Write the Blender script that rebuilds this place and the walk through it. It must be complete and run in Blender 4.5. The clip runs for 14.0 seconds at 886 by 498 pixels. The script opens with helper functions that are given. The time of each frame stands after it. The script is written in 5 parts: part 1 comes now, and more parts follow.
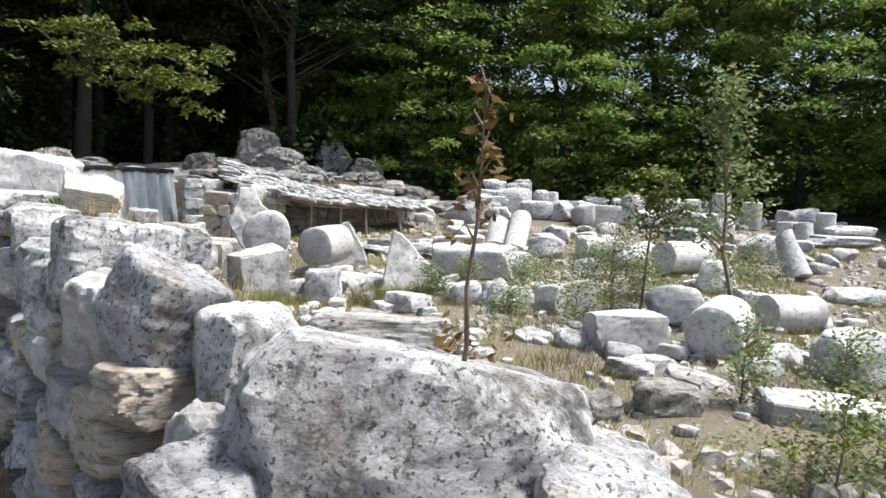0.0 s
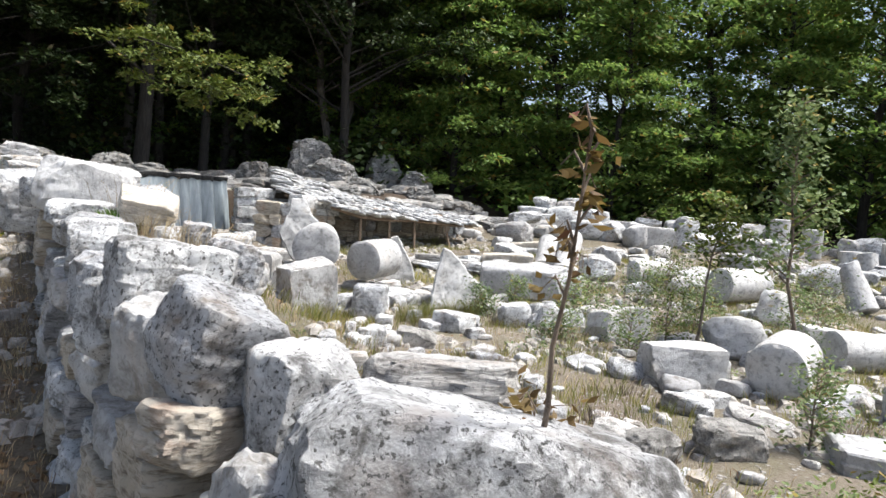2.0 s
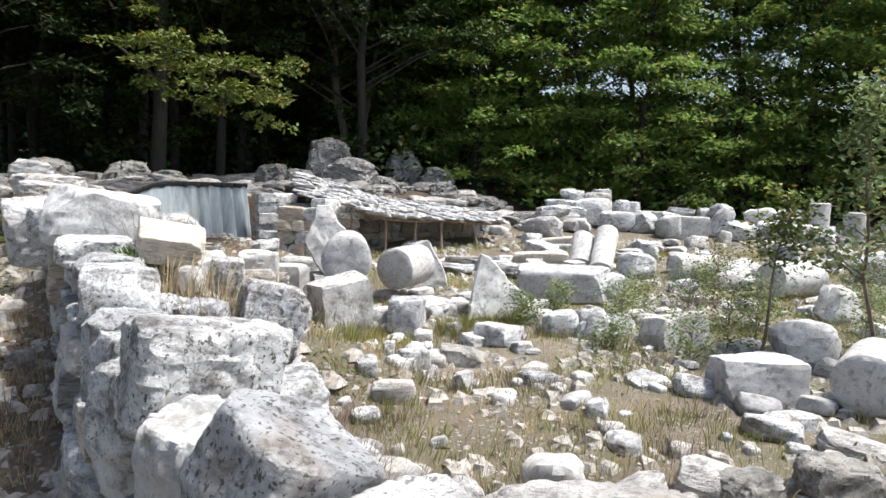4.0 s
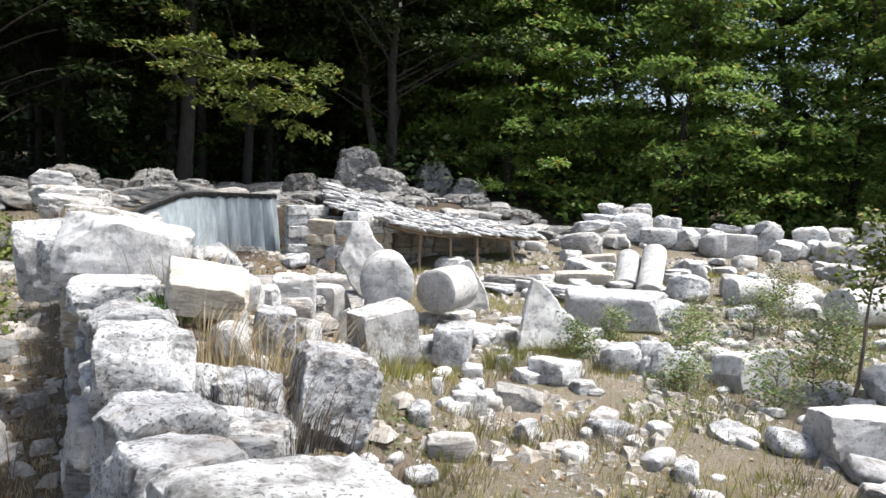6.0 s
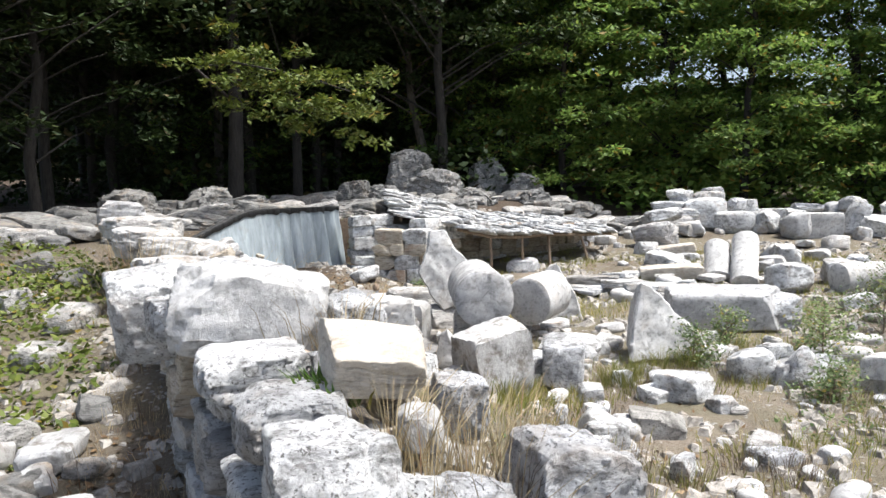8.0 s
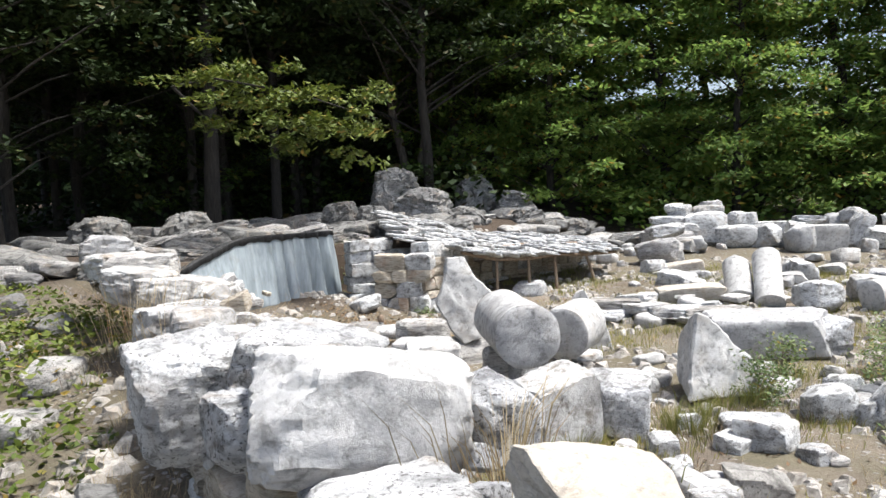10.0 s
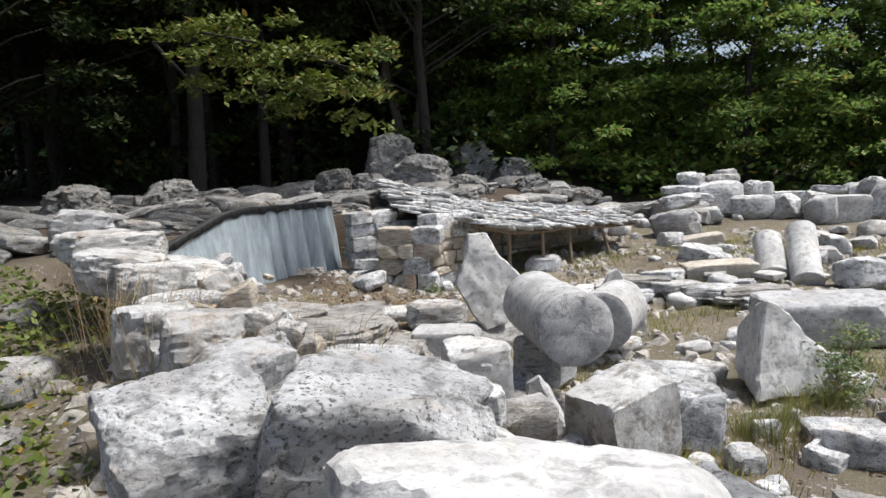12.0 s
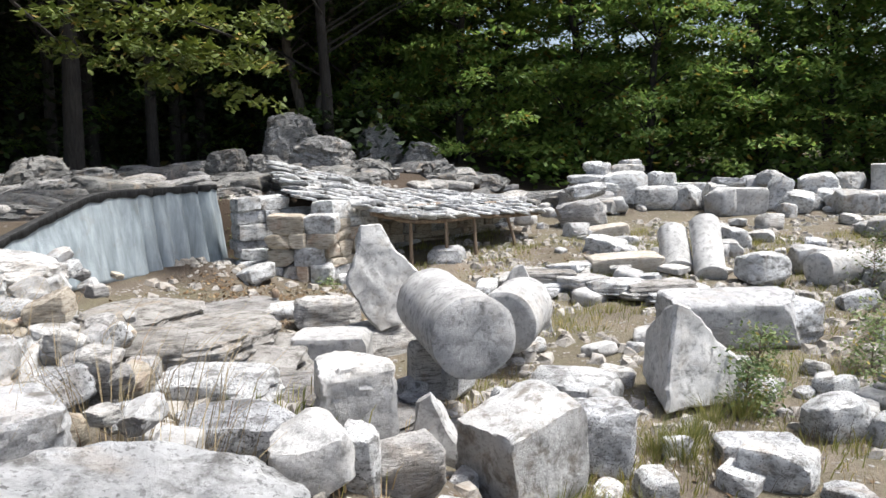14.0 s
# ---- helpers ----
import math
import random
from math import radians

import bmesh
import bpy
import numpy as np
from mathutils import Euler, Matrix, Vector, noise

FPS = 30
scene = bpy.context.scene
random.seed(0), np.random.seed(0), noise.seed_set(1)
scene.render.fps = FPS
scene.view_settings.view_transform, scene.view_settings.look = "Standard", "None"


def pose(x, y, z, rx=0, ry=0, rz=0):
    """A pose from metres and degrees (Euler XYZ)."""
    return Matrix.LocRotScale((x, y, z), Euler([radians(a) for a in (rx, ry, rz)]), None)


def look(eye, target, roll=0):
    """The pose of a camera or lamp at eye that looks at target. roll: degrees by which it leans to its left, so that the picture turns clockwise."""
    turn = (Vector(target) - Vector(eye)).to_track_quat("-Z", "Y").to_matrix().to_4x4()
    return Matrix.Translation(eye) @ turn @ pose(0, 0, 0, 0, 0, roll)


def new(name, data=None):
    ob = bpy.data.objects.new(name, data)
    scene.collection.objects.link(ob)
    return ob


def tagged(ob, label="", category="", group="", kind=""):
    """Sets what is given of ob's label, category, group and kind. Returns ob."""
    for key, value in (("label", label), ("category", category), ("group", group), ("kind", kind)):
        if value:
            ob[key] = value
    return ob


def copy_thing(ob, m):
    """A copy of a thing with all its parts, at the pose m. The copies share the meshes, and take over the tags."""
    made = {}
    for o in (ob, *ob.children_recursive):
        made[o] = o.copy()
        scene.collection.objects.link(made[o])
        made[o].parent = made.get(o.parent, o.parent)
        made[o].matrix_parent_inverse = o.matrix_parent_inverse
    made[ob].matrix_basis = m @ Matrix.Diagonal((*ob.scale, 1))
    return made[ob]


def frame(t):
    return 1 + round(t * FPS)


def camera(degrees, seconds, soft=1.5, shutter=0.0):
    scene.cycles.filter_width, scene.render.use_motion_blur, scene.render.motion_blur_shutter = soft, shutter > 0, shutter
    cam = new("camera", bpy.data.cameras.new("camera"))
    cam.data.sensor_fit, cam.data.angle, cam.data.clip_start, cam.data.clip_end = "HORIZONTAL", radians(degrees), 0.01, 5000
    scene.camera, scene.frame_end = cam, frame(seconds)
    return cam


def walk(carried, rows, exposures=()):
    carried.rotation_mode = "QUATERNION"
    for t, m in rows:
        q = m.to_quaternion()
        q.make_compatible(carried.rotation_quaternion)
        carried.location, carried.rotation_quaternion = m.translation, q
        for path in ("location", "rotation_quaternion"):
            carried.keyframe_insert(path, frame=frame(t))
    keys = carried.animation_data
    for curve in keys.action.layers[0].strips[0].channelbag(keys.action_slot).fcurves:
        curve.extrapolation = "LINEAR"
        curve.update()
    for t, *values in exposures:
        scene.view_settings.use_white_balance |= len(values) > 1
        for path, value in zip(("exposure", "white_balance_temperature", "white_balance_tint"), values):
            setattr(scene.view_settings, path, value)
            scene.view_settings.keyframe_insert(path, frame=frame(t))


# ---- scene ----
cam = camera(63.6, 14.0)
PATH = [
    (0, (0.02, 0.025, 1.497), (0.152, 2.013, 1.329), 2.2),
    (0.5, (-0.047, 0.15, 1.538), (0.169, 2.131, 1.368), 4.7),
    (1, (-0.059, 0.136, 1.541), (-0.036, 2.121, 1.299), 7.4),
    (1.5, (-0.036, 0.109, 1.518), (0.101, 2.097, 1.356), 5.3),
    (2, (-0.027, 0.141, 1.534), (-0.022, 2.136, 1.396), 4.1),
    (2.5, (-0.058, 0.23, 1.555), (-0.144, 2.22, 1.383), 3.8),
    (3, (-0.151, 0.364, 1.621), (-0.21, 2.358, 1.48), 1.0),
    (3.2, (-0.155, 0.411, 1.626), (-0.246, 2.4, 1.44), 3.0),
    (5.3, (-0.394, 0.884, 1.695), (-0.338, 2.879, 1.57), -0.6),
    (5.5, (-0.415, 0.961, 1.706), (-0.351, 2.956, 1.58), 0.7),
    (6, (-0.464, 1.065, 1.719), (-0.564, 3.057, 1.573), 2.7),
    (6.5, (-0.553, 1.167, 1.734), (-0.546, 3.167, 1.678), 2.9),
    (7, (-0.711, 1.233, 1.755), (-0.684, 3.227, 1.61), 3.1),
    (7.5, (-0.798, 1.307, 1.771), (-0.911, 3.296, 1.591), -1.0),
    (8, (-0.915, 1.514, 1.796), (-1.129, 3.496, 1.637), -1.4),
    (8.2, (-0.941, 1.547, 1.802), (-1.229, 3.518, 1.622), -1.2),
    (10.3, (-1.492, 2.197, 1.894), (-1.519, 4.194, 1.781), -3.6),
    (10.5, (-1.533, 2.278, 1.906), (-1.419, 4.272, 1.792), -2.5),
    (11, (-1.667, 2.451, 1.92), (-1.485, 4.441, 1.821), -0.0),
    (11.5, (-1.748, 2.59, 1.912), (-1.562, 4.559, 1.616), -1.5),
    (12, (-1.743, 2.753, 1.911), (-1.828, 4.74, 1.7), -2.5),
    (12.5, (-1.688, 2.95, 1.93), (-2.033, 4.908, 1.71), -5.1),
    (13, (-1.579, 3.057, 1.915), (-1.835, 5.038, 1.801), -6.9),
    (13.5, (-1.597, 3.192, 1.914), (-1.712, 5.188, 1.86), -3.2),
    (14, (-1.619, 3.277, 1.916), (-1.454, 5.253, 1.653), -1.1),
]
walk(cam, [(t, look(eye, target, roll)) for t, eye, target, roll in PATH],
     [(0, 0.96), (1, 1.05), (2.5, 0.97), (5.5, 1.02), (6.5, 1.1), (7.5, 0.99), (8.2, 1.06), (10.5, 1.0), (11, 0.98), (11.5, 0.86), (12, 0.52), (12.5, 0.72), (13, 0.86), (13.5, 0.98), (14, 0.86)])

# ---- light ----
SUN_EL, SUN_AZ = 66.0, 92.0
world = bpy.data.worlds.new("sky")
world.use_nodes = True
scene.world = world
wn = world.node_tree.nodes
sky = wn.new("ShaderNodeTexSky")
sky.sky_type, sky.sun_disc = "NISHITA", False
sky.sun_elevation, sky.sun_rotation = radians(SUN_EL), radians(SUN_AZ)
sky.air_density, sky.dust_density, sky.ozone_density = 1.0, 4.0, 1.0
wn["Background"].inputs["Strength"].default_value = 0.12
world.node_tree.links.new(sky.outputs[0], wn["Background"].inputs["Color"])
sun = new("sun", bpy.data.lights.new("sun", "SUN"))
sun.data.energy, sun.data.angle, sun.data.color = 3.9, radians(9), (1.0, 0.988, 0.97)
_el, _az = radians(SUN_EL), radians(SUN_AZ)
sun.matrix_world = look((0, 0, 30), Vector((0, 0, 30)) - Vector((math.sin(_az) * math.cos(_el), math.cos(_az) * math.cos(_el), math.sin(_el))))


# ---- materials ----
def node_material(name):
    m = bpy.data.materials.new(name)
    m.use_nodes = True
    nt = m.node_tree
    return m, nt, nt.nodes["Principled BSDF"]


def add(nt, kind, **inputs):
    n = nt.nodes.new(kind)
    for k, v in inputs.items():
        n.inputs[k.replace("_", " ")].default_value = v
    return n


def ramp(nt, fac, stops):
    n = nt.nodes.new("ShaderNodeValToRGB")
    els = n.color_ramp.elements
    while len(els) < len(stops):
        els.new(0.5)
    for e, (p, c) in zip(els, stops):
        e.position, e.color = p, (*c, 1)
    nt.links.new(fac, n.inputs[0])
    return n.outputs[0]


def mix(nt, fac, a, b, mode="MIX"):
    n = nt.nodes.new("ShaderNodeMix")
    n.data_type, n.blend_type = "RGBA", mode
    for sock, v in ((n.inputs[0], fac), (n.inputs[6], a), (n.inputs[7], b)):
        if hasattr(v, "is_linked"):
            nt.links.new(v, sock)
        elif isinstance(v, (int, float)):
            sock.default_value = v
        else:
            sock.default_value = (*v, 1)
    return n.outputs[2]


def noise_tex(nt, vec, scale, detail=6.0, rough=0.6, dist=0.0):
    n = add(nt, "ShaderNodeTexNoise", Scale=scale, Detail=detail, Roughness=rough, Distortion=dist)
    nt.links.new(vec, n.inputs["Vector"])
    return n.outputs["Fac"]


def stone_material(name, light, mid, dark, lichen=0.5, strata=0.0, relief=0.5, grain=38.0, warm=(0.42, 0.33, 0.24), blotch=0.5):
    """Weathered stone: broad tone, grey film, dark lichen spots, cracks and a rough bump."""
    m, nt, b = node_material(name)
    geo = nt.nodes.new("ShaderNodeNewGeometry")
    info = nt.nodes.new("ShaderNodeObjectInfo")
    shift = nt.nodes.new("ShaderNodeVectorMath")
    shift.operation = "MULTIPLY_ADD"
    nt.links.new(info.outputs["Random"], shift.inputs[0])
    shift.inputs[1].default_value = (7, 5, 3)
    nt.links.new(geo.outputs["Position"], shift.inputs[2])
    vec = shift.outputs[0]
    if strata:
        st = nt.nodes.new("ShaderNodeMapping")
        st.inputs["Scale"].default_value = (1, 1, 1 + 9 * strata)
        st.inputs["Rotation"].default_value = (0.15, 0.1, 0)
        nt.links.new(vec, st.inputs["Vector"])
        band_vec = st.outputs[0]
    else:
        band_vec = vec
    broad = noise_tex(nt, vec, 3.4, 6, 0.65, 0.1)
    fine = noise_tex(nt, band_vec, grain / 3, 8, 0.68, 0.3)
    base = mix(nt, ramp(nt, broad, [(0.40, (0, 0, 0)), (0.57, (1, 1, 1))]), mid, light)
    base = mix(nt, ramp(nt, fine, [(0.36, (1, 1, 1)), (0.50, (0, 0, 0))]), base, dark)
    tint = noise_tex(nt, vec, 4.5, 5, 0.6, 0.8)
    base = mix(nt, ramp(nt, tint, [(0.54, (0, 0, 0)), (0.74, (0.6, 0.6, 0.6))]), base, warm)
    spots = noise_tex(nt, vec, 26, 7, 0.75, 0.8)
    patch = noise_tex(nt, vec, 3.1, 3, 0.55, 0.2)
    spot = mix(nt, 1.0, ramp(nt, spots, [(0.54, (0, 0, 0)), (0.64, (1, 1, 1))]), ramp(nt, patch, [(0.42, (0, 0, 0)), (0.66, (lichen, lichen, lichen))]), "MULTIPLY")
    base = mix(nt, spot, base, (0.07, 0.068, 0.062))
    blot = noise_tex(nt, band_vec, 9, 8, 0.72, 0.15)
    crack = ramp(nt, blot, [(0.32, (1 - blotch, 1 - blotch, 1 - blotch)), (0.48, (1, 1, 1))])
    base = mix(nt, 1.0, base, crack, "MULTIPLY")
    fleck = noise_tex(nt, vec, 95, 5, 0.65, 0.15)
    base = mix(nt, mix(nt, 1.0, ramp(nt, fleck, [(0.56, (0, 0, 0)), (0.61, (lichen * 1.15, lichen * 1.15, lichen * 1.15))]), ramp(nt, patch, [(0.36, (0.5, 0.5, 0.5)), (0.52, (1, 1, 1))]), "MULTIPLY"), base, (0.12, 0.118, 0.112))
    each = ramp(nt, info.outputs["Random"], [(0.0, (0.80, 0.80, 0.81)), (0.5, (0.95, 0.94, 0.92)), (1.0, (1.08, 1.07, 1.05))])
    base = mix(nt, 1.0, base, each, "MULTIPLY")
    nt.links.new(base, b.inputs["Base Color"])
    b.inputs["Roughness"].default_value = 0.88
    bump = add(nt, "ShaderNodeBump", Strength=min(1.0, relief * 1.2), Distance=0.04)
    pits = noise_tex(nt, band_vec, grain, 9, 0.78, 0.2)
    nt.links.new(mix(nt, 0.45, mix(nt, 0.25, fine, crack), pits), bump.inputs["Height"])
    nt.links.new(bump.outputs[0], b.inputs["Normal"])
    return m


M_LIME = stone_material("limestone", (0.725, 0.74, 0.75), (0.45, 0.46, 0.47), (0.20, 0.198, 0.192), 0.85, 0.06, 0.9)
M_STRATA = stone_material("bedded limestone", (0.64, 0.63, 0.61), (0.42, 0.41, 0.40), (0.20, 0.195, 0.185), 0.5, 0.5, 0.8)
M_MARBLE = stone_material("grey marble", (0.54, 0.54, 0.537), (0.39, 0.39, 0.387), (0.26, 0.26, 0.255), 0.28, 0.0, 0.4, 60.0, (0.40, 0.36, 0.31), 0.22)
M_TAN = stone_material("tan sandstone", (0.56, 0.51, 0.43), (0.43, 0.38, 0.30), (0.22, 0.18, 0.135), 0.25, 0.5, 0.6, 40.0, (0.42, 0.22, 0.13))
M_POROUS = stone_material("porous tufa", (0.36, 0.35, 0.33), (0.24, 0.235, 0.22), (0.08, 0.075, 0.07), 0.9, 0.0, 1.0, 26.0)
M_CREAM = stone_material("cream limestone", (0.60, 0.56, 0.49), (0.45, 0.41, 0.35), (0.36, 0.32, 0.27), 0.2, 0.2, 0.6)
M_CHIP = stone_material("broken stone", (0.49, 0.495, 0.495), (0.335, 0.332, 0.325), (0.20, 0.185, 0.165), 0.4, 0.0, 0.5)
M_GRAVEL = stone_material("gravel", (0.44, 0.42, 0.39), (0.30, 0.28, 0.25), (0.16, 0.145, 0.125), 0.4, 0.0, 0.5)
M_SPOT = stone_material("spotted limestone", (0.745, 0.755, 0.76), (0.51, 0.515, 0.515), (0.17, 0.165, 0.155), 1.0, 0.0, 1.0, 30.0, (0.36, 0.27, 0.2), 0.65)
M_BEDROCK = stone_material("bare bedrock", (0.38, 0.37, 0.355), (0.25, 0.24, 0.225), (0.10, 0.092, 0.08), 0.6, 0.25, 1.0, 30.0, (0.34, 0.26, 0.18), 0.6)
M_HEAP = stone_material("spotted lichened rock", (0.46, 0.455, 0.44), (0.30, 0.295, 0.285), (0.10, 0.10, 0.095), 0.95, 0.2, 0.9)
# lichened rock again, darkened to carry the tree shade in its colour
M_SHADE_ROCK = stone_material("lichened rock", (0.25, 0.25, 0.243), (0.15, 0.15, 0.144), (0.065, 0.065, 0.06), 0.9, 0.2, 0.8)


def ground_material():
    m, nt, b = node_material("stony soil")
    geo = nt.nodes.new("ShaderNodeNewGeometry")
    vec = geo.outputs["Position"]
    soil = mix(nt, noise_tex(nt, vec, 9, 8, 0.7, 0.4), (0.085, 0.066, 0.048), (0.22, 0.185, 0.14))
    dust = noise_tex(nt, vec, 0.9, 5, 0.6, 0.6)
    soil = mix(nt, ramp(nt, dust, [(0.45, (0, 0, 0)), (0.62, (1, 1, 1))]), soil, (0.235, 0.198, 0.152))
    green = noise_tex(nt, vec, 1.3, 6, 0.65, 0.9)
    soil = mix(nt, ramp(nt, green, [(0.40, (0, 0, 0)), (0.60, (0.5, 0.5, 0.5))]), soil, (0.125, 0.125, 0.06))
    v = add(nt, "ShaderNodeTexVoronoi", Scale=21.0, Randomness=1.0)
    nt.links.new(vec, v.inputs["Vector"])
    chips = ramp(nt, v.outputs["Distance"], [(0.22, (1, 1, 1)), (0.34, (0, 0, 0))])
    where = noise_tex(nt, vec, 3.0, 4, 0.6)
    chipmask = mix(nt, 1.0, chips, ramp(nt, where, [(0.48, (0, 0, 0)), (0.56, (1, 1, 1))]), "MULTIPLY")
    soil = mix(nt, chipmask, soil, mix(nt, noise_tex(nt, vec, 30, 3), (0.26, 0.25, 0.235), (0.50, 0.49, 0.46)))
    grain = noise_tex(nt, vec, 60, 6, 0.75)
    # Wood-floor humus, with shade painted in, towards the wood and the western slope.
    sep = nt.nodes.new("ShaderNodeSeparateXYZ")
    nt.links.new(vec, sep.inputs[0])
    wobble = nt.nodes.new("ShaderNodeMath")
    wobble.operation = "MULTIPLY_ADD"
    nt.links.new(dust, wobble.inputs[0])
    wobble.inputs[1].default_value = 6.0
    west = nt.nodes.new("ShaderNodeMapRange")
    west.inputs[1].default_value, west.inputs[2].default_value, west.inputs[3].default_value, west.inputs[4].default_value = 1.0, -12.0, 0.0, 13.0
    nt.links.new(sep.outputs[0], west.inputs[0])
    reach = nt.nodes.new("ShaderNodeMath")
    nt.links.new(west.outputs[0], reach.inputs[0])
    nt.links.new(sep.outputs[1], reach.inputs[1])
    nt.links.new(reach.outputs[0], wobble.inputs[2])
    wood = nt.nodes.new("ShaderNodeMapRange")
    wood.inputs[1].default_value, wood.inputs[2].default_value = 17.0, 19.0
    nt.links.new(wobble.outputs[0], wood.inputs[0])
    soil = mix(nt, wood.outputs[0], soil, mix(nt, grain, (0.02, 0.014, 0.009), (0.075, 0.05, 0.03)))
    soil = mix(nt, ramp(nt, grain, [(0.40, (0.6, 0.6, 0.6)), (0.55, (0, 0, 0))]), soil, (0.09, 0.065, 0.045))
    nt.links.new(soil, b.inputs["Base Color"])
    b.inputs["Roughness"].default_value = 0.95
    bump = add(nt, "ShaderNodeBump", Strength=0.9, Distance=0.04)
    nt.links.new(mix(nt, 0.4, grain, chipmask), bump.inputs["Height"])
    nt.links.new(bump.outputs[0], b.inputs["Normal"])
    return m


def leaf_material(name, a, c, dry, through_light=0.35, per_island=True):
    m, nt, b = node_material(name)
    geo = nt.nodes.new("ShaderNodeNewGeometry")
    rnd = geo.outputs["Random Per Island"]
    col = mix(nt, rnd, a, c)
    col = mix(nt, ramp(nt, rnd, [(0.93, (0, 0, 0)), (0.97, (1, 1, 1))]), col, dry)
    clump = noise_tex(nt, geo.outputs["Position"], 1.1, 3, 0.6)
    col = mix(nt, 1.0, col, ramp(nt, clump, [(0.3, (0.6, 0.66, 0.62)), (0.7, (1.25, 1.2, 1.0))]), "MULTIPLY")
    nt.links.new(col, b.inputs["Base Color"])
    b.inputs["Roughness"].default_value = 0.6
    b.inputs["Specular IOR Level"].default_value = 0.3
    tr = nt.nodes.new("ShaderNodeBsdfTranslucent")
    nt.links.new(col, tr.inputs["Color"])
    ms = nt.nodes.new("ShaderNodeMixShader")
    ms.inputs[0].default_value = through_light
    nt.links.new(b.outputs[0], ms.inputs[1])
    nt.links.new(tr.outputs[0], ms.inputs[2])
    nt.links.new(ms.outputs[0], nt.nodes["Material Output"].inputs["Surface"])
    return m


def bark_material(name, a, c):
    m, nt, b = node_material(name)
    geo = nt.nodes.new("ShaderNodeNewGeometry")
    mp = nt.nodes.new("ShaderNodeMapping")
    mp.inputs["Scale"].default_value = (14, 14, 2.5)
    nt.links.new(geo.outputs["Position"], mp.inputs["Vector"])
    f = noise_tex(nt, mp.outputs[0], 1.6, 7, 0.7, 0.5)
    nt.links.new(ramp(nt, f, [(0.35, a), (0.65, c)]), b.inputs["Base Color"])
    b.inputs["Roughness"].default_value = 0.9
    bump = add(nt, "ShaderNodeBump", Strength=0.8, Distance=0.03)
    nt.links.new(f, bump.inputs["Height"])
    nt.links.new(bump.outputs[0], b.inputs["Normal"])
    return m


def tarp_material():
    m, nt, b = node_material("plastic sheet")
    geo = nt.nodes.new("ShaderNodeNewGeometry")
    vec = geo.outputs["Position"]
    mp = nt.nodes.new("ShaderNodeMapping")
    mp.inputs["Scale"].default_value = (5, 5, 0.7)
    nt.links.new(vec, mp.inputs["Vector"])
    runs = noise_tex(nt, mp.outputs[0], 2.0, 6, 0.65, 0.3)
    col = mix(nt, ramp(nt, runs, [(0.30, (0, 0, 0)), (0.62, (1, 1, 1))]), (0.14, 0.17, 0.185), (0.33, 0.375, 0.395))
    dirt = noise_tex(nt, vec, 6, 6, 0.7, 0.5)
    col = mix(nt, ramp(nt, dirt, [(0.56, (0, 0, 0)), (0.75, (0.7, 0.7, 0.7))]), col, (0.20, 0.19, 0.165))
    nt.links.new(col, b.inputs["Base Color"])
    b.inputs["Roughness"].default_value = 0.42
    bump = add(nt, "ShaderNodeBump", Strength=0.35, Distance=0.02)
    nt.links.new(dirt, bump.inputs["Height"])
    nt.links.new(bump.outputs[0], b.inputs["Normal"])
    return m


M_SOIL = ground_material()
# painted shade for the wall's gaps; also the brown of the dead twigs
M_CORE = bark_material("gap shade and twig brown", (0.03, 0.024, 0.018), (0.10, 0.08, 0.06))
M_LEAF = leaf_material("broad leaves", (0.095, 0.185, 0.045), (0.245, 0.335, 0.09), (0.28, 0.20, 0.05), 0.5)
M_LEAF_YEL = leaf_material("yellow green leaves", (0.065, 0.10, 0.017), (0.135, 0.16, 0.03), (0.24, 0.17, 0.04), 0.2)
# near-black green: the wood's deep shade is put into the leaf colour
M_SHADE_LEAF = leaf_material("shade darkened leaves", (0.016, 0.034, 0.01), (0.042, 0.068, 0.016), (0.08, 0.062, 0.02), 0.06)
M_SAGE = leaf_material("pale young leaves", (0.10, 0.16, 0.06), (0.24, 0.29, 0.14), (0.34, 0.27, 0.08))
M_BROWNLEAF = leaf_material("brown autumn leaves", (0.11, 0.06, 0.025), (0.25, 0.17, 0.055), (0.14, 0.025, 0.018))
M_GRASS = leaf_material("grass blades", (0.17, 0.20, 0.055), (0.38, 0.34, 0.13), (0.46, 0.38, 0.20), 0.45)
M_DRY = leaf_material("dry stalks", (0.36, 0.27, 0.17), (0.55, 0.44, 0.30), (0.30, 0.16, 0.10), 0.2)
M_LITTER = leaf_material("fallen leaves", (0.10, 0.06, 0.035), (0.22, 0.145, 0.085), (0.30, 0.22, 0.14), 0.1)
# bark taken almost to black: shade inside the wood is in the colour
M_SHADE_BARK = bark_material("grey bark", (0.014, 0.012, 0.01), (0.05, 0.044, 0.037))
M_GREYBARK = bark_material("pale grey bark", (0.06, 0.052, 0.045), (0.17, 0.15, 0.125))
M_TWIG = bark_material("thin twig bark", (0.10, 0.075, 0.055), (0.26, 0.20, 0.15))
M_TIMBER = bark_material("weathered timber", (0.13, 0.09, 0.06), (0.32, 0.24, 0.17))
M_TARP = tarp_material()
M_FELT = bark_material("dark sheet hem", (0.018, 0.018, 0.018), (0.06, 0.06, 0.06))


# ---- mesh helpers ----
def mesh_of(name, verts, faces, mat, smooth=0.0):
    me = bpy.data.meshes.new(name)
    me.from_pydata([tuple(v) for v in verts], [], [tuple(f) for f in faces])
    me.materials.append(mat)
    if smooth:
        me.polygons.foreach_set("use_smooth", [True] * len(me.polygons))
        me.update()
        me.set_sharp_from_angle(angle=radians(smooth))
    me.update()
    return me


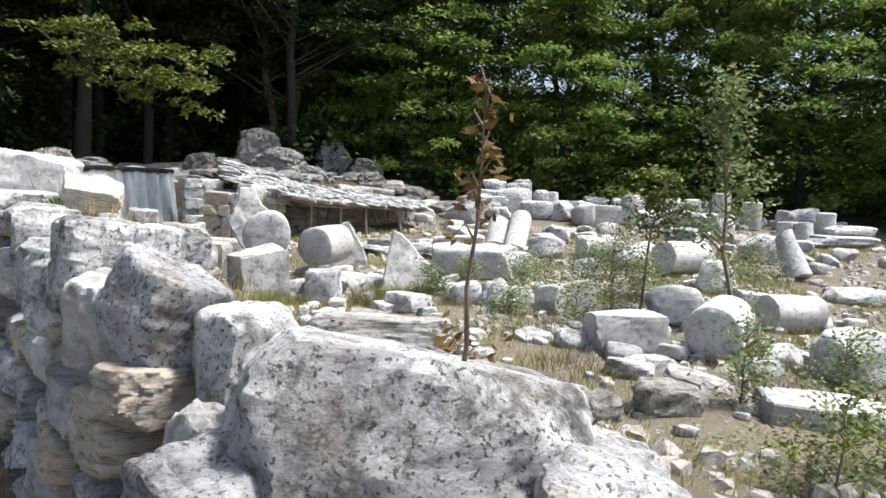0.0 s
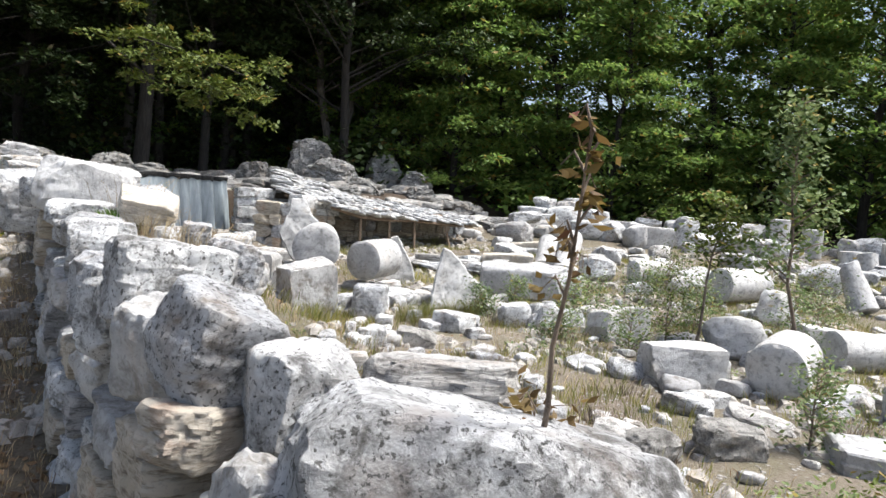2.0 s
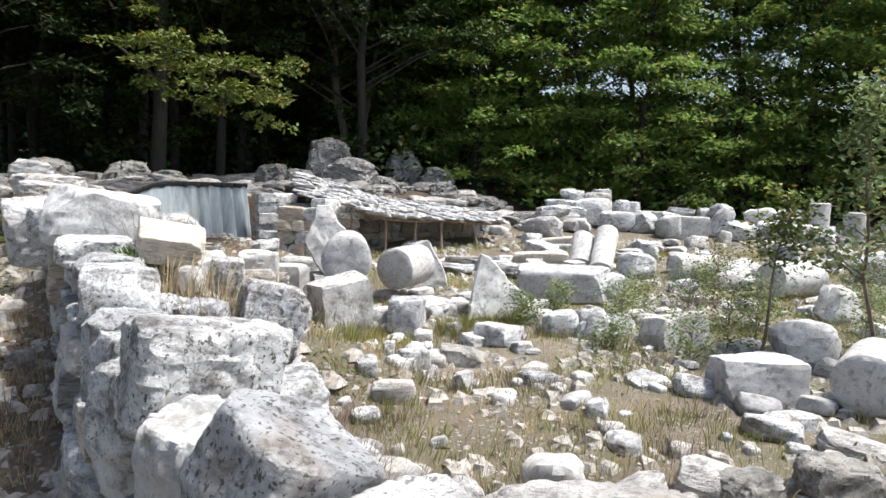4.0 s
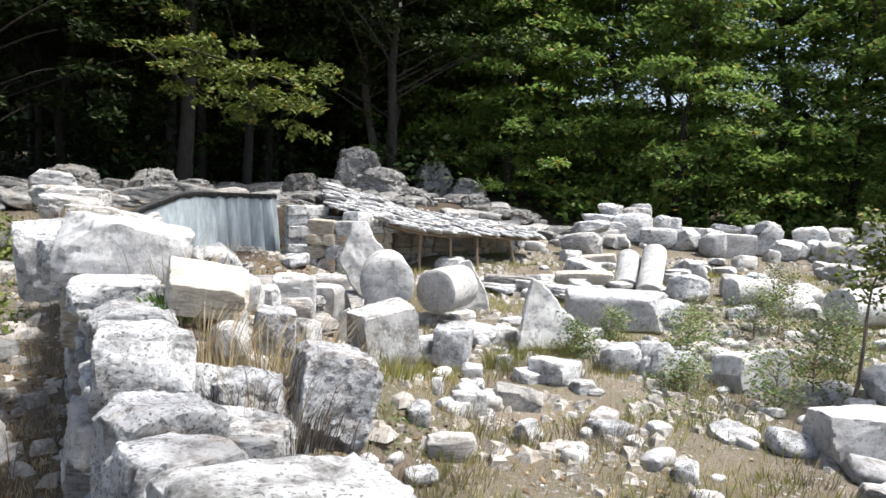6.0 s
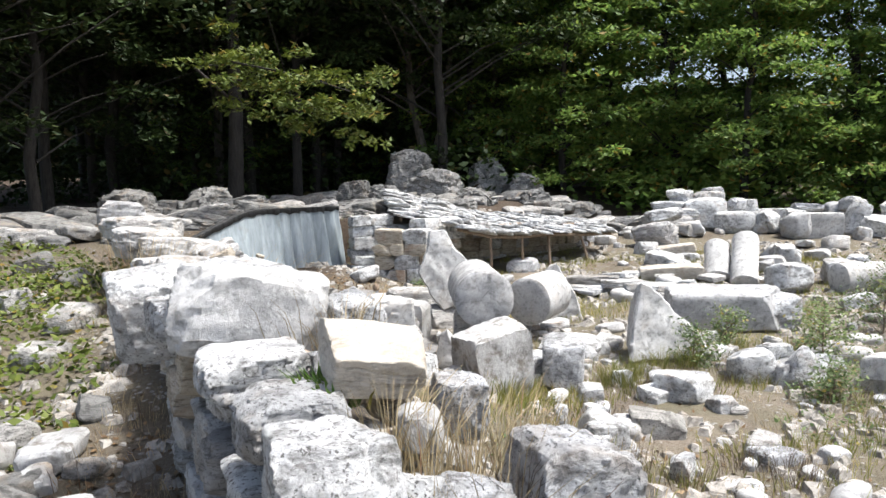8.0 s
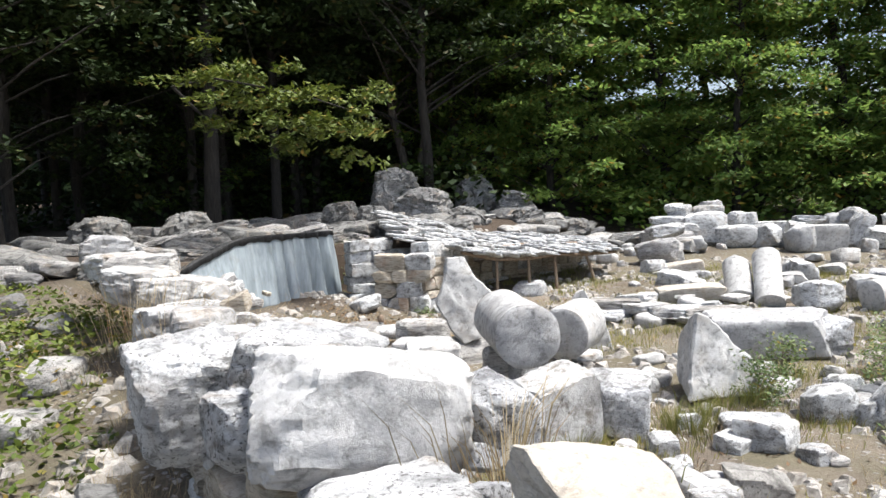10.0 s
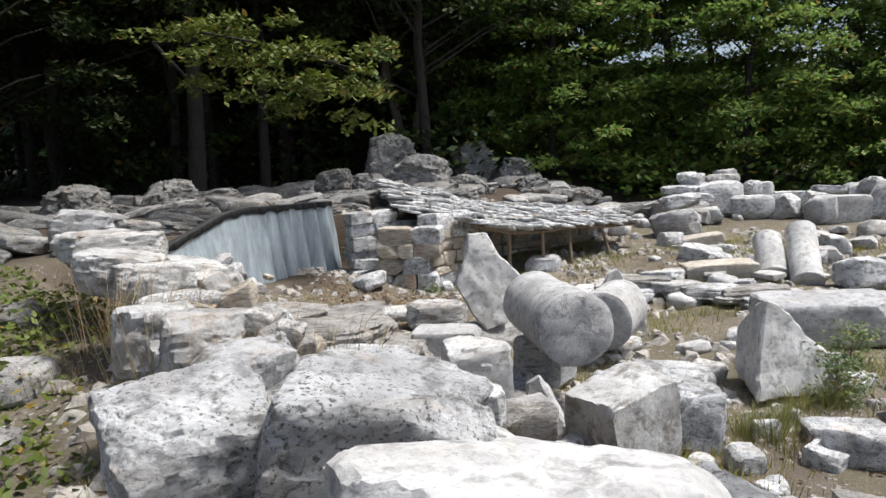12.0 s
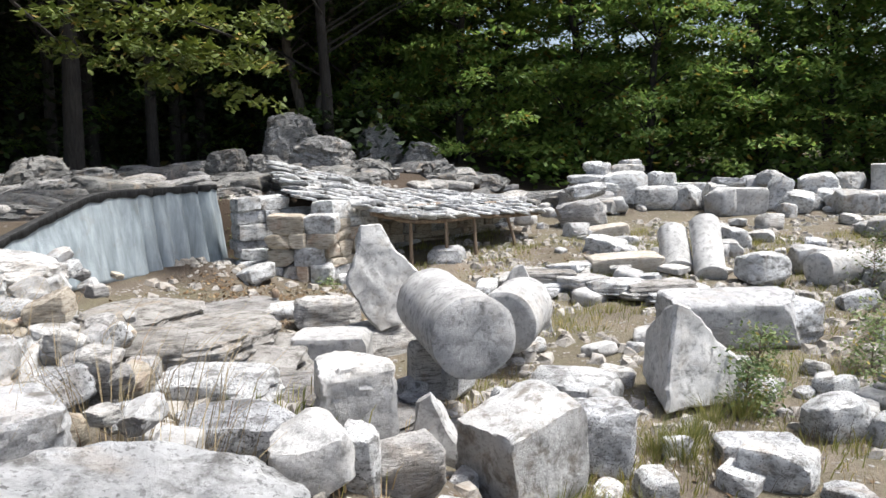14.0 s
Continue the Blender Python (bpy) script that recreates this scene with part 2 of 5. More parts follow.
def part(name, me, parent, label="", m=None):
    ob = new(name, me)
    ob.parent = parent
    if m is not None:
        ob.matrix_basis = m
    if label:
        ob["label"] = label
    return ob


def cube_grid(n):
    """Verts and quads of a cube from -1 to 1 with n cells along each edge."""
    index, verts, faces = {}, [], []

    def vid(p):
        if p not in index:
            index[p] = len(verts)
            verts.append([2.0 * c / n - 1 for c in p])
        return index[p]

    for axis in range(3):
        u, v = [a for a in range(3) if a != axis]
        for side in (0, n):
            for i in range(n):
                for j in range(n):
                    quad = []
                    for a, b in ((0, 0), (1, 0), (1, 1), (0, 1)):
                        p = [0, 0, 0]
                        p[axis], p[u], p[v] = side, i + a, j + b
                        quad.append(vid(tuple(p)))
                    flip = (side == 0) != (axis == 1)
                    faces.append(quad[::-1] if flip else quad)
    return np.array(verts), faces


GRIDS = {n: cube_grid(n) for n in (4, 6, 8, 12, 16, 22)}


def rock_data(seed, n=8, rounding=0.5, cuts=7, rough=0.06, layers=0.0, squash=1.0, taper=(1.0, 1.0)):
    """A stone in a box from -1 to 1: rounded, broken along planes, chipped at its edges, then roughened and cracked."""
    rng = np.random.default_rng(seed)
    p, faces = GRIDS[n]
    p = p.copy()
    rounding = min(rounding, 0.75)
    core = p.clip(-(1 - rounding), 1 - rounding)
    d = p - core
    length = np.linalg.norm(d, axis=1, keepdims=True)
    p = core + d / np.maximum(length, 1e-9) * np.minimum(length, rounding)
    up = (p[:, 2:] + 1) / 2
    p[:, :2] *= 1 + (np.array(taper) - 1) * up

    def cut(normal, depth):
        nonlocal p
        along_it = p @ normal
        over = along_it - along_it.max() * (1 - depth)
        p = p - np.where(over > 0, over, 0)[:, None] * normal

    for _ in range(cuts):
        normal = rng.normal(size=3) * (1, 1, squash)
        cut(normal / np.linalg.norm(normal), rng.uniform(0.08, 0.26))
    for _ in range(cuts * 3 if n > 8 else cuts):
        normal = rng.normal(size=3)
        cut(normal / np.linalg.norm(normal), rng.uniform(0.015, 0.07))
    off = Vector(rng.uniform(-50, 50, 3))
    cracks = []
    if n > 12:
        for _ in range(3):
            c = rng.normal(size=3) * (1, 1, 0.7)
            cracks.append((c / np.linalg.norm(c), rng.uniform(-0.5, 0.5)))
    out = p.copy()
    for i, v in enumerate(p):
        q = Vector(v)
        a = noise.noise_vector(q * 1.3 + off) * 0.6 + noise.noise_vector(q * 3.1 + off) * 0.55 + noise.noise_vector(q * 6.7 + off) * 0.55
        if n > 8:
            ridge = 1 - abs(noise.noise(q * 2.6 + off)) * 2 - abs(noise.noise(q * 5.7 + off)) * 1.1
            a += noise.noise_vector(q * 13 + off) * 0.28 - q * (max(0.0, ridge - 0.35) * 0.7)
        for c, at_d in cracks:
            gap = abs(float(v @ c) - at_d + 0.13 * noise.noise(q * 2.2 + off))
            if gap < 0.07:
                a -= q * (1 - gap / 0.07) * 0.9
        out[i] += np.array(a) * rough
        if layers:
            s = math.floor((v[2] + 0.3 * v[0] * layers) * 3.2) * 1.7 + off.x
            out[i, :2] *= 1 + layers * 0.13 * noise.noise(Vector((s, 0.3, 0.7)))
    return out, faces


def put_rock(name, x, y, z, w, d, h, yaw=0.0, rx=0.0, ry=0.0, seed=0, mat=M_LIME, label="", n=8, rounding=0.45, cuts=7, rough=0.06,
             layers=0.0, taper=(1.0, 1.0), group="", sink=0.04, category="stone", parent=None, smooth=24):
    """One stone whose base centre lies at x, y, z."""
    verts, faces = rock_data(seed, n, rounding, cuts, rough, layers, 1.0, taper)
    verts = verts * (w / 2, d / 2, h / 2)
    low = verts[:, 2].min()
    verts[:, 2] -= low
    me = mesh_of(name, verts, faces, mat, smooth)
    m = pose(x, y, z - sink, rx, ry, yaw)
    if parent is not None:
        return part(name, me, parent, label, m)
    ob = new(name, me)
    ob.matrix_basis = m
    return tagged(ob, label or "pale grey weathered limestone block lying on the rubble", category, group)


def put_prism(name, x, y, z, outline, thick, yaw, lean, seed, mat, label, bevel=0.7, group="", rough=0.014):
    """A broken slab: an upright outline in x and z, given a thickness, with rough faces and chipped edges."""
    bm = bmesh.new()
    face = bm.faces.new([bm.verts.new((a, -thick / 2, c)) for a, c in outline])
    back = bmesh.ops.extrude_face_region(bm, geom=[face])
    cx, cz = sum(a for a, c in outline) / len(outline), sum(c for a, c in outline) / len(outline)
    for v in [g for g in back["geom"] if isinstance(g, bmesh.types.BMVert)]:
        v.co = Vector((cx + (v.co.x - cx) * bevel, thick / 2, cz + (v.co.z - cz) * bevel))
    bmesh.ops.recalc_face_normals(bm, faces=bm.faces)
    bmesh.ops.bevel(bm, geom=bm.edges[:], offset=0.018, segments=1, affect="EDGES")
    bmesh.ops.triangulate(bm, faces=bm.faces)
    for _ in range(4):
        long_ones = [e for e in bm.edges if e.calc_length() > 0.05]
        if long_ones:
            bmesh.ops.subdivide_edges(bm, edges=long_ones, cuts=1)
            bmesh.ops.triangulate(bm, faces=[f for f in bm.faces if len(f.verts) > 3])
    off = Vector((seed * 3.7, seed * 1.3, 0.4))
    for v in bm.verts:
        v.co += noise.noise_vector(v.co * 6 + off) * rough * 1.4 + noise.noise_vector(v.co * 17 + off) * rough * 0.8
    me = bpy.data.meshes.new(name)
    bm.to_mesh(me)
    bm.free()
    me.materials.append(mat)
    me.polygons.foreach_set("use_smooth", [True] * len(me.polygons))
    me.set_sharp_from_angle(angle=radians(24))
    ob = new(name, me)
    ob.matrix_basis = pose(x, y, z, lean, 0, yaw)
    return tagged(ob, label, "stone", group)


def put_drum(name, x, y, z, radius, length, yaw, pitch, seed, label, mat=M_MARBLE, flute=0.0, broken=0.0, group="fallen columns", taper=1.0):
    """A column drum whose near end's centre lies at x, y, z and whose axis runs along yaw (from +y, to the left) and pitch."""
    rng = np.random.default_rng(seed)
    rings, seg = 12, 36
    verts, faces = [], []
    off = Vector(rng.uniform(-30, 30, 3))
    edge = 0.03
    profile = [(0.0, 0.0), (0.0, 0.55), (0.0, 1 - edge / radius * 0.9), (edge * 0.6, 1.0)]
    profile += [(edge + (length - 2 * edge) * k / rings, 1.0) for k in range(rings + 1)]
    profile += [(length - edge * 0.4, 1.0), (length, 1 - edge / radius), (length, 0.5), (length, 0.0)]
    for s, r in profile:
        for k in range(seg):
            a = 2 * math.pi * k / seg
            v = Vector((math.cos(a) * r * radius, s, math.sin(a) * r * radius))
            v.x *= 1 + (taper - 1) * s / length
            v.z *= 1 + (taper - 1) * s / length
            nz = noise.noise_vector(v * 4 + off) * 0.012 + noise.noise_vector(v * 14 + off) * 0.006
            if broken and s > length * 0.5:
                v.y += broken * noise.noise(Vector((v.x * 3, v.z * 3, seed))) * (s / length)
            verts.append(v + nz)
    rows = len(profile)
    for i in range(rows - 1):
        for k in range(seg):
            faces.append((i * seg + k, i * seg + (k + 1) % seg, (i + 1) * seg + (k + 1) % seg, (i + 1) * seg + k))
    me = mesh_of(name, verts, faces, mat, 40)
    bm = bmesh.new()
    bm.from_mesh(me)
    bmesh.ops.remove_doubles(bm, verts=bm.verts, dist=0.0005)
    bmesh.ops.recalc_face_normals(bm, faces=bm.faces)
    bm.to_mesh(me)
    bm.free()
    ob = new(name, me)
    ob.matrix_basis = pose(x, y, z, pitch, 0, yaw)
    return tagged(ob, label, "column", group)


def tube(points, radii, seg=7):
    """Verts and quads of a tube along points."""
    verts, faces = [], []
    pts = [Vector(p) for p in points]
    for i, p in enumerate(pts):
        ahead = (pts[min(i + 1, len(pts) - 1)] - pts[max(i - 1, 0)]).normalized()
        side = ahead.cross(Vector((0.31, 0.87, 0.38))).normalized()
        other = ahead.cross(side)
        for k in range(seg):
            a = 2 * math.pi * k / seg
            verts.append(p + (side * math.cos(a) + other * math.sin(a)) * radii[i])
    for i in range(len(pts) - 1):
        for k in range(seg):
            faces.append((i * seg + k, i * seg + (k + 1) % seg, (i + 1) * seg + (k + 1) % seg, (i + 1) * seg + k))
    faces.append(tuple(range(seg))[::-1])
    faces.append(tuple((len(pts) - 1) * seg + k for k in range(seg)))
    return verts, faces


def joined(pieces):
    verts, faces = [], []
    for v, f in pieces:
        base = len(verts)
        verts += list(v)
        faces += [tuple(i + base for i in face) for face in f]
    return verts, faces


def leaves_mesh(name, centres, sizes, mat, rng, flat=0.55, slim=0.45):
    """One small rhombic leaf, slightly folded, at each centre."""
    n = len(centres)
    c = np.asarray(centres, float)
    heading = rng.uniform(0, 2 * np.pi, n)
    dirs = np.stack([np.cos(heading), np.sin(heading), rng.normal(-0.25, 0.35, n)], 1)
    dirs /= np.linalg.norm(dirs, axis=1, keepdims=True)
    up = np.stack([rng.normal(0, flat, n), rng.normal(0, flat, n), np.ones(n)], 1)
    side = np.cross(dirs, up)
    side /= np.linalg.norm(side, axis=1, keepdims=True)
    s = np.asarray(sizes, float)[:, None]
    droop = np.array([0, 0, -0.12]) * s
    v = np.stack([c - dirs * s / 2, c + side * s * slim / 2 + droop, c + dirs * s / 2 + droop, c - side * s * slim / 2 + droop], 1).reshape(-1, 3)
    me = bpy.data.meshes.new(name)
    me.vertices.add(4 * n)
    me.loops.add(4 * n)
    me.polygons.add(n)
    me.vertices.foreach_set("co", v.ravel())
    me.loops.foreach_set("vertex_index", np.arange(4 * n))
    me.polygons.foreach_set("loop_start", np.arange(0, 4 * n, 4))
    me.update(calc_edges=True)
    me.materials.append(mat)
    return me


# ---- the lie of the land ----
WALL_X = [(-6, 5.5), (0, 0.95), (0.6, 0.45), (1.2, 0), (1.7, -0.35), (2.6, -0.98), (3.5, -1.55), (4.5, -2.1), (5.5, -2.65), (6.8, -3.5),
          (7.4, -4.3), (8.2, -5.2), (8.7, -5.2), (11.35, -3.85), (11.7, -3.3), (12.2, -2.4), (14, -0.9), (16, -0.2), (18, 0.5), (24, 3)]
INNER_Z = [(-6, 0.3), (0, 0.33), (4, 0.38), (6, 0.43), (8, 0.47), (11, 0.62), (13, 0.75), (15, 0.93), (18, 1.2), (24, 1.5), (45, 2.6), (90, 5), (400, 15)]
OUTER_Z = [(-6, 0.1), (0, 0.3), (3, 0.5), (5, 0.8), (8, 1.3), (11, 1.42), (14, 1.5), (18, 1.65), (24, 2.0), (45, 4), (90, 6), (400, 15)]


def along(table, v):
    a = np.array(table)
    return np.interp(v, a[:, 0], a[:, 1])


def smooth01(v):
    s = np.clip(v, 0, 1)
    return s * s * (3 - 2 * s)


def land(x, y):
    """Height of the ground, without its small bumps."""
    d = x - along(WALL_X, y)
    wide = 0.3 + 2.2 * smooth01((y - 12.5) / 3)
    s = smooth01((d + wide / 2) / wide)
    bank = (0.26 + 0.29 * smooth01((7.6 - y) / 1.2)) * (1 - smooth01((d - 0.6) / 1.6)) * smooth01((y - 4.1) / 1.1) * smooth01((12.0 - y) / 1.5)
    inner = along(INNER_Z, y) + bank + 0.2 * (1 - smooth01(d / 0.9)) * smooth01((6 - y) / 1.5)
    return along(OUTER_Z, y) * (1 - s) + inner * s


def gz(x, y):
    return float(land(x, y)) + bump_z(x, y)


def bump_z(x, y):
    near = 1.0 if abs(x) < 14 and -4 < y < 22 else 3.0
    return (0.035 * noise.noise(Vector((x * 0.9, y * 0.9, 3.1))) + 0.02 * noise.noise(Vector((x * 2.7, y * 2.7, 8.0))) + 0.01 * noise.noise(Vector((x * 8, y * 8, 1.0)))) * near


def build_ground():
    core_x, core_y = np.arange(-8, 10.01, 0.1), np.arange(-2, 18.01, 0.1)
    far = np.array([0.2, 0.5, 1, 1.7, 2.6, 4, 6, 9, 13, 19, 28, 42, 70, 120, 220, 420, 800, 1500])
    xs = np.concatenate([-8 - far[::-1], core_x, 10 + far])
    ys = np.concatenate([-2 - far[::-1], core_y, 18 + far])
    verts = [(x, y, gz(x, y)) for y in ys for x in xs]
    w = len(xs)
    faces = [(j * w + i, j * w + i + 1, (j + 1) * w + i + 1, (j + 1) * w + i) for j in range(len(ys) - 1) for i in range(w - 1)]
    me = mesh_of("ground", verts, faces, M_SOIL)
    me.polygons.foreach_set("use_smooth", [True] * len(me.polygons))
    tagged(new("ground", me), "dry brown stony soil with dust, chips and sparse grass, shade darkened near the wood", "ground", kind="structure")


build_ground()

# ---- the ruined wall along the walk ----
wall = tagged(new("wall_ruin"), "dry stone ruined wall of pale weathered limestone blocks", "wall", kind="structure")
FACE = [(0.35, 0.35), (0.9, -0.1), (1.47, -0.49), (2.06, -0.91), (2.72, -1.36), (3.67, -1.93), (4.5, -2.42), (5.5, -2.98), (6.6, -3.65)]
WALL_TOP = [(0.35, 0.95), (1.5, 1.02), (2.5, 1.08), (3.0, 1.2), (3.3, 1.33), (4, 1.32), (5, 1.29), (6.6, 1.4)]


def wall_stone(x, y, top, w, d, h, yaw=0.0, rx=0.0, ry=0.0, seed=0, mat=M_LIME, n=12, rounding=0.2, cuts=11, rough=0.075, layers=0.0, label="", taper=(1.0, 1.0)):
    return put_rock("stone", x, y, top - h, w, d, h, yaw, rx, ry, seed, mat, label, n, rounding, cuts, rough, layers, taper, parent=wall, sink=0)


def build_wall_body():
    """Earth and rubble core behind the face stones, darkened as gap shade."""
    ys = np.arange(0.3, 6.61, 0.1)
    verts, faces = [], []
    for y in ys:
        xf = float(along([(a, b) for a, b in FACE], y)) + 0.10
        top = float(along(WALL_TOP, y)) - 0.14
        ring = [(xf - 0.02, 0.0), (xf, top - 0.1), (xf + 0.08, top), (xf + 0.28, top + 0.01), (xf + 0.45, top - 0.04), (xf + 0.62, top - 0.35), (xf + 0.8, 0.0)]
        for x, z in ring:
            k = noise.noise_vector(Vector((x * 3, y * 3, z * 3))) * 0.05
            verts.append((x + k.x, y + k.y, z + (k.z if z > 0 else 0)))
    m = 7
    for j in range(len(ys) - 1):
        for i in range(m - 1):
            faces.append((j * m + i, (j + 1) * m + i, (j + 1) * m + i + 1, j * m + i + 1))
    part("rubble_core", mesh_of("rubble_core", verts, faces, M_CORE, 40), wall, "earth and rubble core between the stones, darkened as gap shade")


build_wall_body()
rng = random.Random(5)
SHARED_FACE = [mesh_of("stone", rock_data(900 + k, 12, 0.2, 9, 0.085, 0.3)[0] * 0.5, GRIDS[12][1], (M_CHIP, M_STRATA, M_LIME, M_CHIP, M_TAN)[k % 5], 24) for k in range(10)]


def face_stone(x, y, z, w, d, h, yaw, tilt):
    ob = part("stone", rng.choice(SHARED_FACE), wall)
    ob.matrix_basis = pose(x, y, z, tilt, rng.uniform(-5, 5), yaw + rng.choice((0, 180))) @ Matrix.Diagonal((w, d, h, 1))


def build_wall_face():
    z0 = 0.2
    for course in range(7):
        y = 0.3 + rng.uniform(0, 0.15)
        while y < 6.5:
            length = rng.uniform(0.16, 0.44)
            ym = y + length * 0.5
            xf = float(along(FACE, ym))
            top = float(along(WALL_TOP, ym))
            h = rng.uniform(0.13, 0.165)
            z = z0 + course * 0.168
            if z + h / 2 < top and z + h > gz(xf - 0.3, ym) - 0.1:
                dx = float(along(FACE, ym + 0.1) - along(FACE, ym - 0.1))
                yaw = math.degrees(math.atan2(0.2, dx))
                face_stone(xf + 0.10 + rng.uniform(-0.04, 0.035), ym, z + h / 2, length * 1.06, 0.28, h, yaw, rng.uniform(-5, 5))
            y += length * 0.92


build_wall_face()
# capping stones, from the near end on
wall_stone(0.01, 1.07, 1.245, 0.52, 0.34, 0.30, 12, -6, 12, 11, M_SPOT, 22, 0.12, 9, 0.055, 0.2, "large slanting pale limestone capping block")
wall_stone(-0.20, 0.99, 1.13, 0.16, 0.26, 0.30, 40, 8, -8, 12, M_LIME, 16, 0.14)
wall_stone(0.31, 0.98, 1.13, 0.24, 0.26, 0.2, -12, -4, 14, 13, M_LIME, 16, 0.14)
wall_stone(0.36, 1.26, 1.06, 0.3, 0.24, 0.2, 18, 0, 10, 14, M_LIME, 16, 0.16)
wall_stone(-0.01, 1.50, 1.225, 0.30, 0.20, 0.15, 8, -6, 2, 15, M_STRATA, 22, 0.12, 8, 0.06, 0.35, "long bedded limestone slab on the wall top")
wall_stone(-0.265, 1.41, 1.25, 0.205, 0.20, 0.19, 30, 3, 4, 16, M_SPOT, 22, 0.3, 7, 0.045)
wall_stone(-0.30, 1.19, 1.12, 0.12, 0.16, 0.24, 52, 6, 6, 45, M_CHIP, 16, 0.2)
wall_stone(-0.485, 1.48, 1.33, 0.19, 0.22, 0.20, 46, 14, 16, 17, M_LIME, 22, 0.12, 8, 0.05, 0.0, "angular pale limestone block with a bright broken face")
wall_stone(-0.44, 1.40, 1.135, 0.19, 0.16, 0.11, 50, 0, 8, 46, M_TAN, 16, 0.2)
wall_stone(-0.68, 1.85, 1.385, 0.30, 0.26, 0.21, 34, -4, 8, 18, M_SPOT, 22, 0.2, 9, 0.065, 0.2, "pale block spotted with dark lichen on the wall")
wall_stone(-0.60, 1.66, 1.27, 0.16, 0.2, 0.22, 56, 6, -8, 19, M_CHIP, 16, 0.16)
wall_stone(-0.86, 1.98, 1.26, 0.17, 0.22, 0.2, 50, 4, 4, 20, M_LIME, 16)
wall_stone(-0.62, 2.16, 1.19, 0.26, 0.24, 0.2, 20, 0, -8, 21, M_LIME, 16)
wall_stone(-0.98, 2.24, 1.27, 0.2, 0.24, 0.2, 48, 0, 4, 47, M_LIME, 16)
wall_stone(-0.80, 2.36, 1.20, 0.2, 0.2, 0.18, 12, 6, -6, 48, M_CHIP, 16)
wall_stone(-1.10, 2.46, 1.28, 0.22, 0.22, 0.22, 46, 0, 2, 49, M_LIME, 16)
wall_stone(-1.26, 2.72, 1.365, 0.22, 0.26, 0.27, 26, 0, 2, 22, M_LIME, 22, 0.13, 7, 0.06, 0.3)
wall_stone(-1.42, 2.98, 1.375, 0.22, 0.24, 0.14, 30, 0, 3, 23, M_LIME, 22, 0.16, 8, 0.07, 0.3)
wall_stone(-1.59, 3.22, 1.415, 0.26, 0.22, 0.12, 34, 2, 0, 24, M_LIME, 16, 0.16, 8, 0.07, 0.3)
wall_stone(-1.275, 3.15, 1.475, 0.23, 0.23, 0.10, 26, 20, 8, 25, M_CREAM, 22, 0.1, 6, 0.04, 0.2, "cream coloured flat capping stone")
wall_stone(-1.13, 2.97, 1.35, 0.1, 0.11, 0.1, 10, 0, 0, 50, M_CHIP, 12, 0.4)
wall_stone(-1.07, 3.16, 1.36, 0.12, 0.14, 0.14, 20, 0, 4, 51, M_LIME, 16)
wall_stone(-0.85, 2.86, 1.31, 0.20, 0.24, 0.25, 24, -4, 12, 26, M_LIME, 22, 0.14, 8, 0.07)
wall_stone(-0.99, 2.78, 1.27, 0.16, 0.18, 0.16, 10, 4, -10, 28, M_LIME, 16, 0.16)
wall_stone(-1.13, 2.76, 1.27, 0.17, 0.16, 0.16, 60, -6, 20, 52, M_LIME, 16, 0.16)
wall_stone(-1.0, 2.58, 1.215, 0.26, 0.18, 0.18, 8, 0, 3, 27, M_LIME, 22, 0.15, 8, 0.07, 0.3)
wall_stone(-0.86, 3.14, 1.22, 0.18, 0.16, 0.18, 40, 6, 6, 53, M_CHIP, 16)
wall_stone(-1.71, 3.49, 1.585, 0.43, 0.27, 0.26, 16, -4, 6, 29, M_MARBLE, 22, 0.16, 8, 0.05, 0.0, "large grey white boulder on the wall")
wall_stone(-1.44, 3.62, 1.50, 0.16, 0.2, 0.18, 40, 8, 0, 54, M_LIME, 16)
wall_stone(-1.94, 3.52, 1.50, 0.16, 0.22, 0.14, 30, 0, 0, 30, M_LIME, 16)
wall_stone(-1.97, 4.07, 1.54, 0.42, 0.30, 0.26, 14, 8, 10, 31, M_LIME, 22, 0.12, 8, 0.065, 0.0, "large angular limestone boulder on the wall top")
wall_stone(-2.29, 4.08, 1.52, 0.30, 0.30, 0.30, 34, 10, -6, 32, M_LIME, 22, 0.1, 8, 0.065, 0.0, "large tilted limestone block on the wall top")
wall_stone(-1.74, 3.92, 1.40, 0.24, 0.2, 0.16, 10, 0, 10, 55, M_LIME, 16)
wall_stone(-2.40, 4.66, 1.46, 0.26, 0.26, 0.2, 40, 0, 0, 35, M_CHIP, 16, 0.2, 8, 0.08, 0.25)
wall_stone(-2.62, 4.94, 1.50, 0.26, 0.24, 0.22, 30, 0, 6, 34, M_CHIP, 16, 0.2, 8, 0.08, 0.25)
wall_stone(-2.68, 5.42, 1.295, 0.55, 0.24, 0.15, -4, 0, -2, 36, M_LIME, 22, 0.12, 7, 0.05, 0.4, "long pale edging slab on the bank")
wall_stone(-2.95, 5.35, 1.46, 0.30, 0.3, 0.24, 20, 0, 0, 38, M_CHIP, 16, 0.2, 8, 0.08, 0.25)
wall_stone(-3.12, 6.0, 1.405, 0.40, 0.32, 0.24, 24, -4, 0, 39, M_LIME, 22, 0.35, 7, 0.06, 0.0, "rounded cream white boulder beside dry grass")
wall_stone(-3.36, 6.22, 1.53, 0.36, 0.36, 0.2, 40, 0, 6, 40, M_CHIP, 16)
wall_stone(-3.56, 6.3, 1.58, 0.40, 0.36, 0.22, 10, 0, 10, 41, M_CHIP, 16, 0.2, 8, 0.07, 0.4)
wall_stone(-3.38, 6.62, 1.49, 0.5, 0.34, 0.18, 4, 0, 6, 42, M_STRATA, 16, 0.2, 8, 0.08, 0.4)
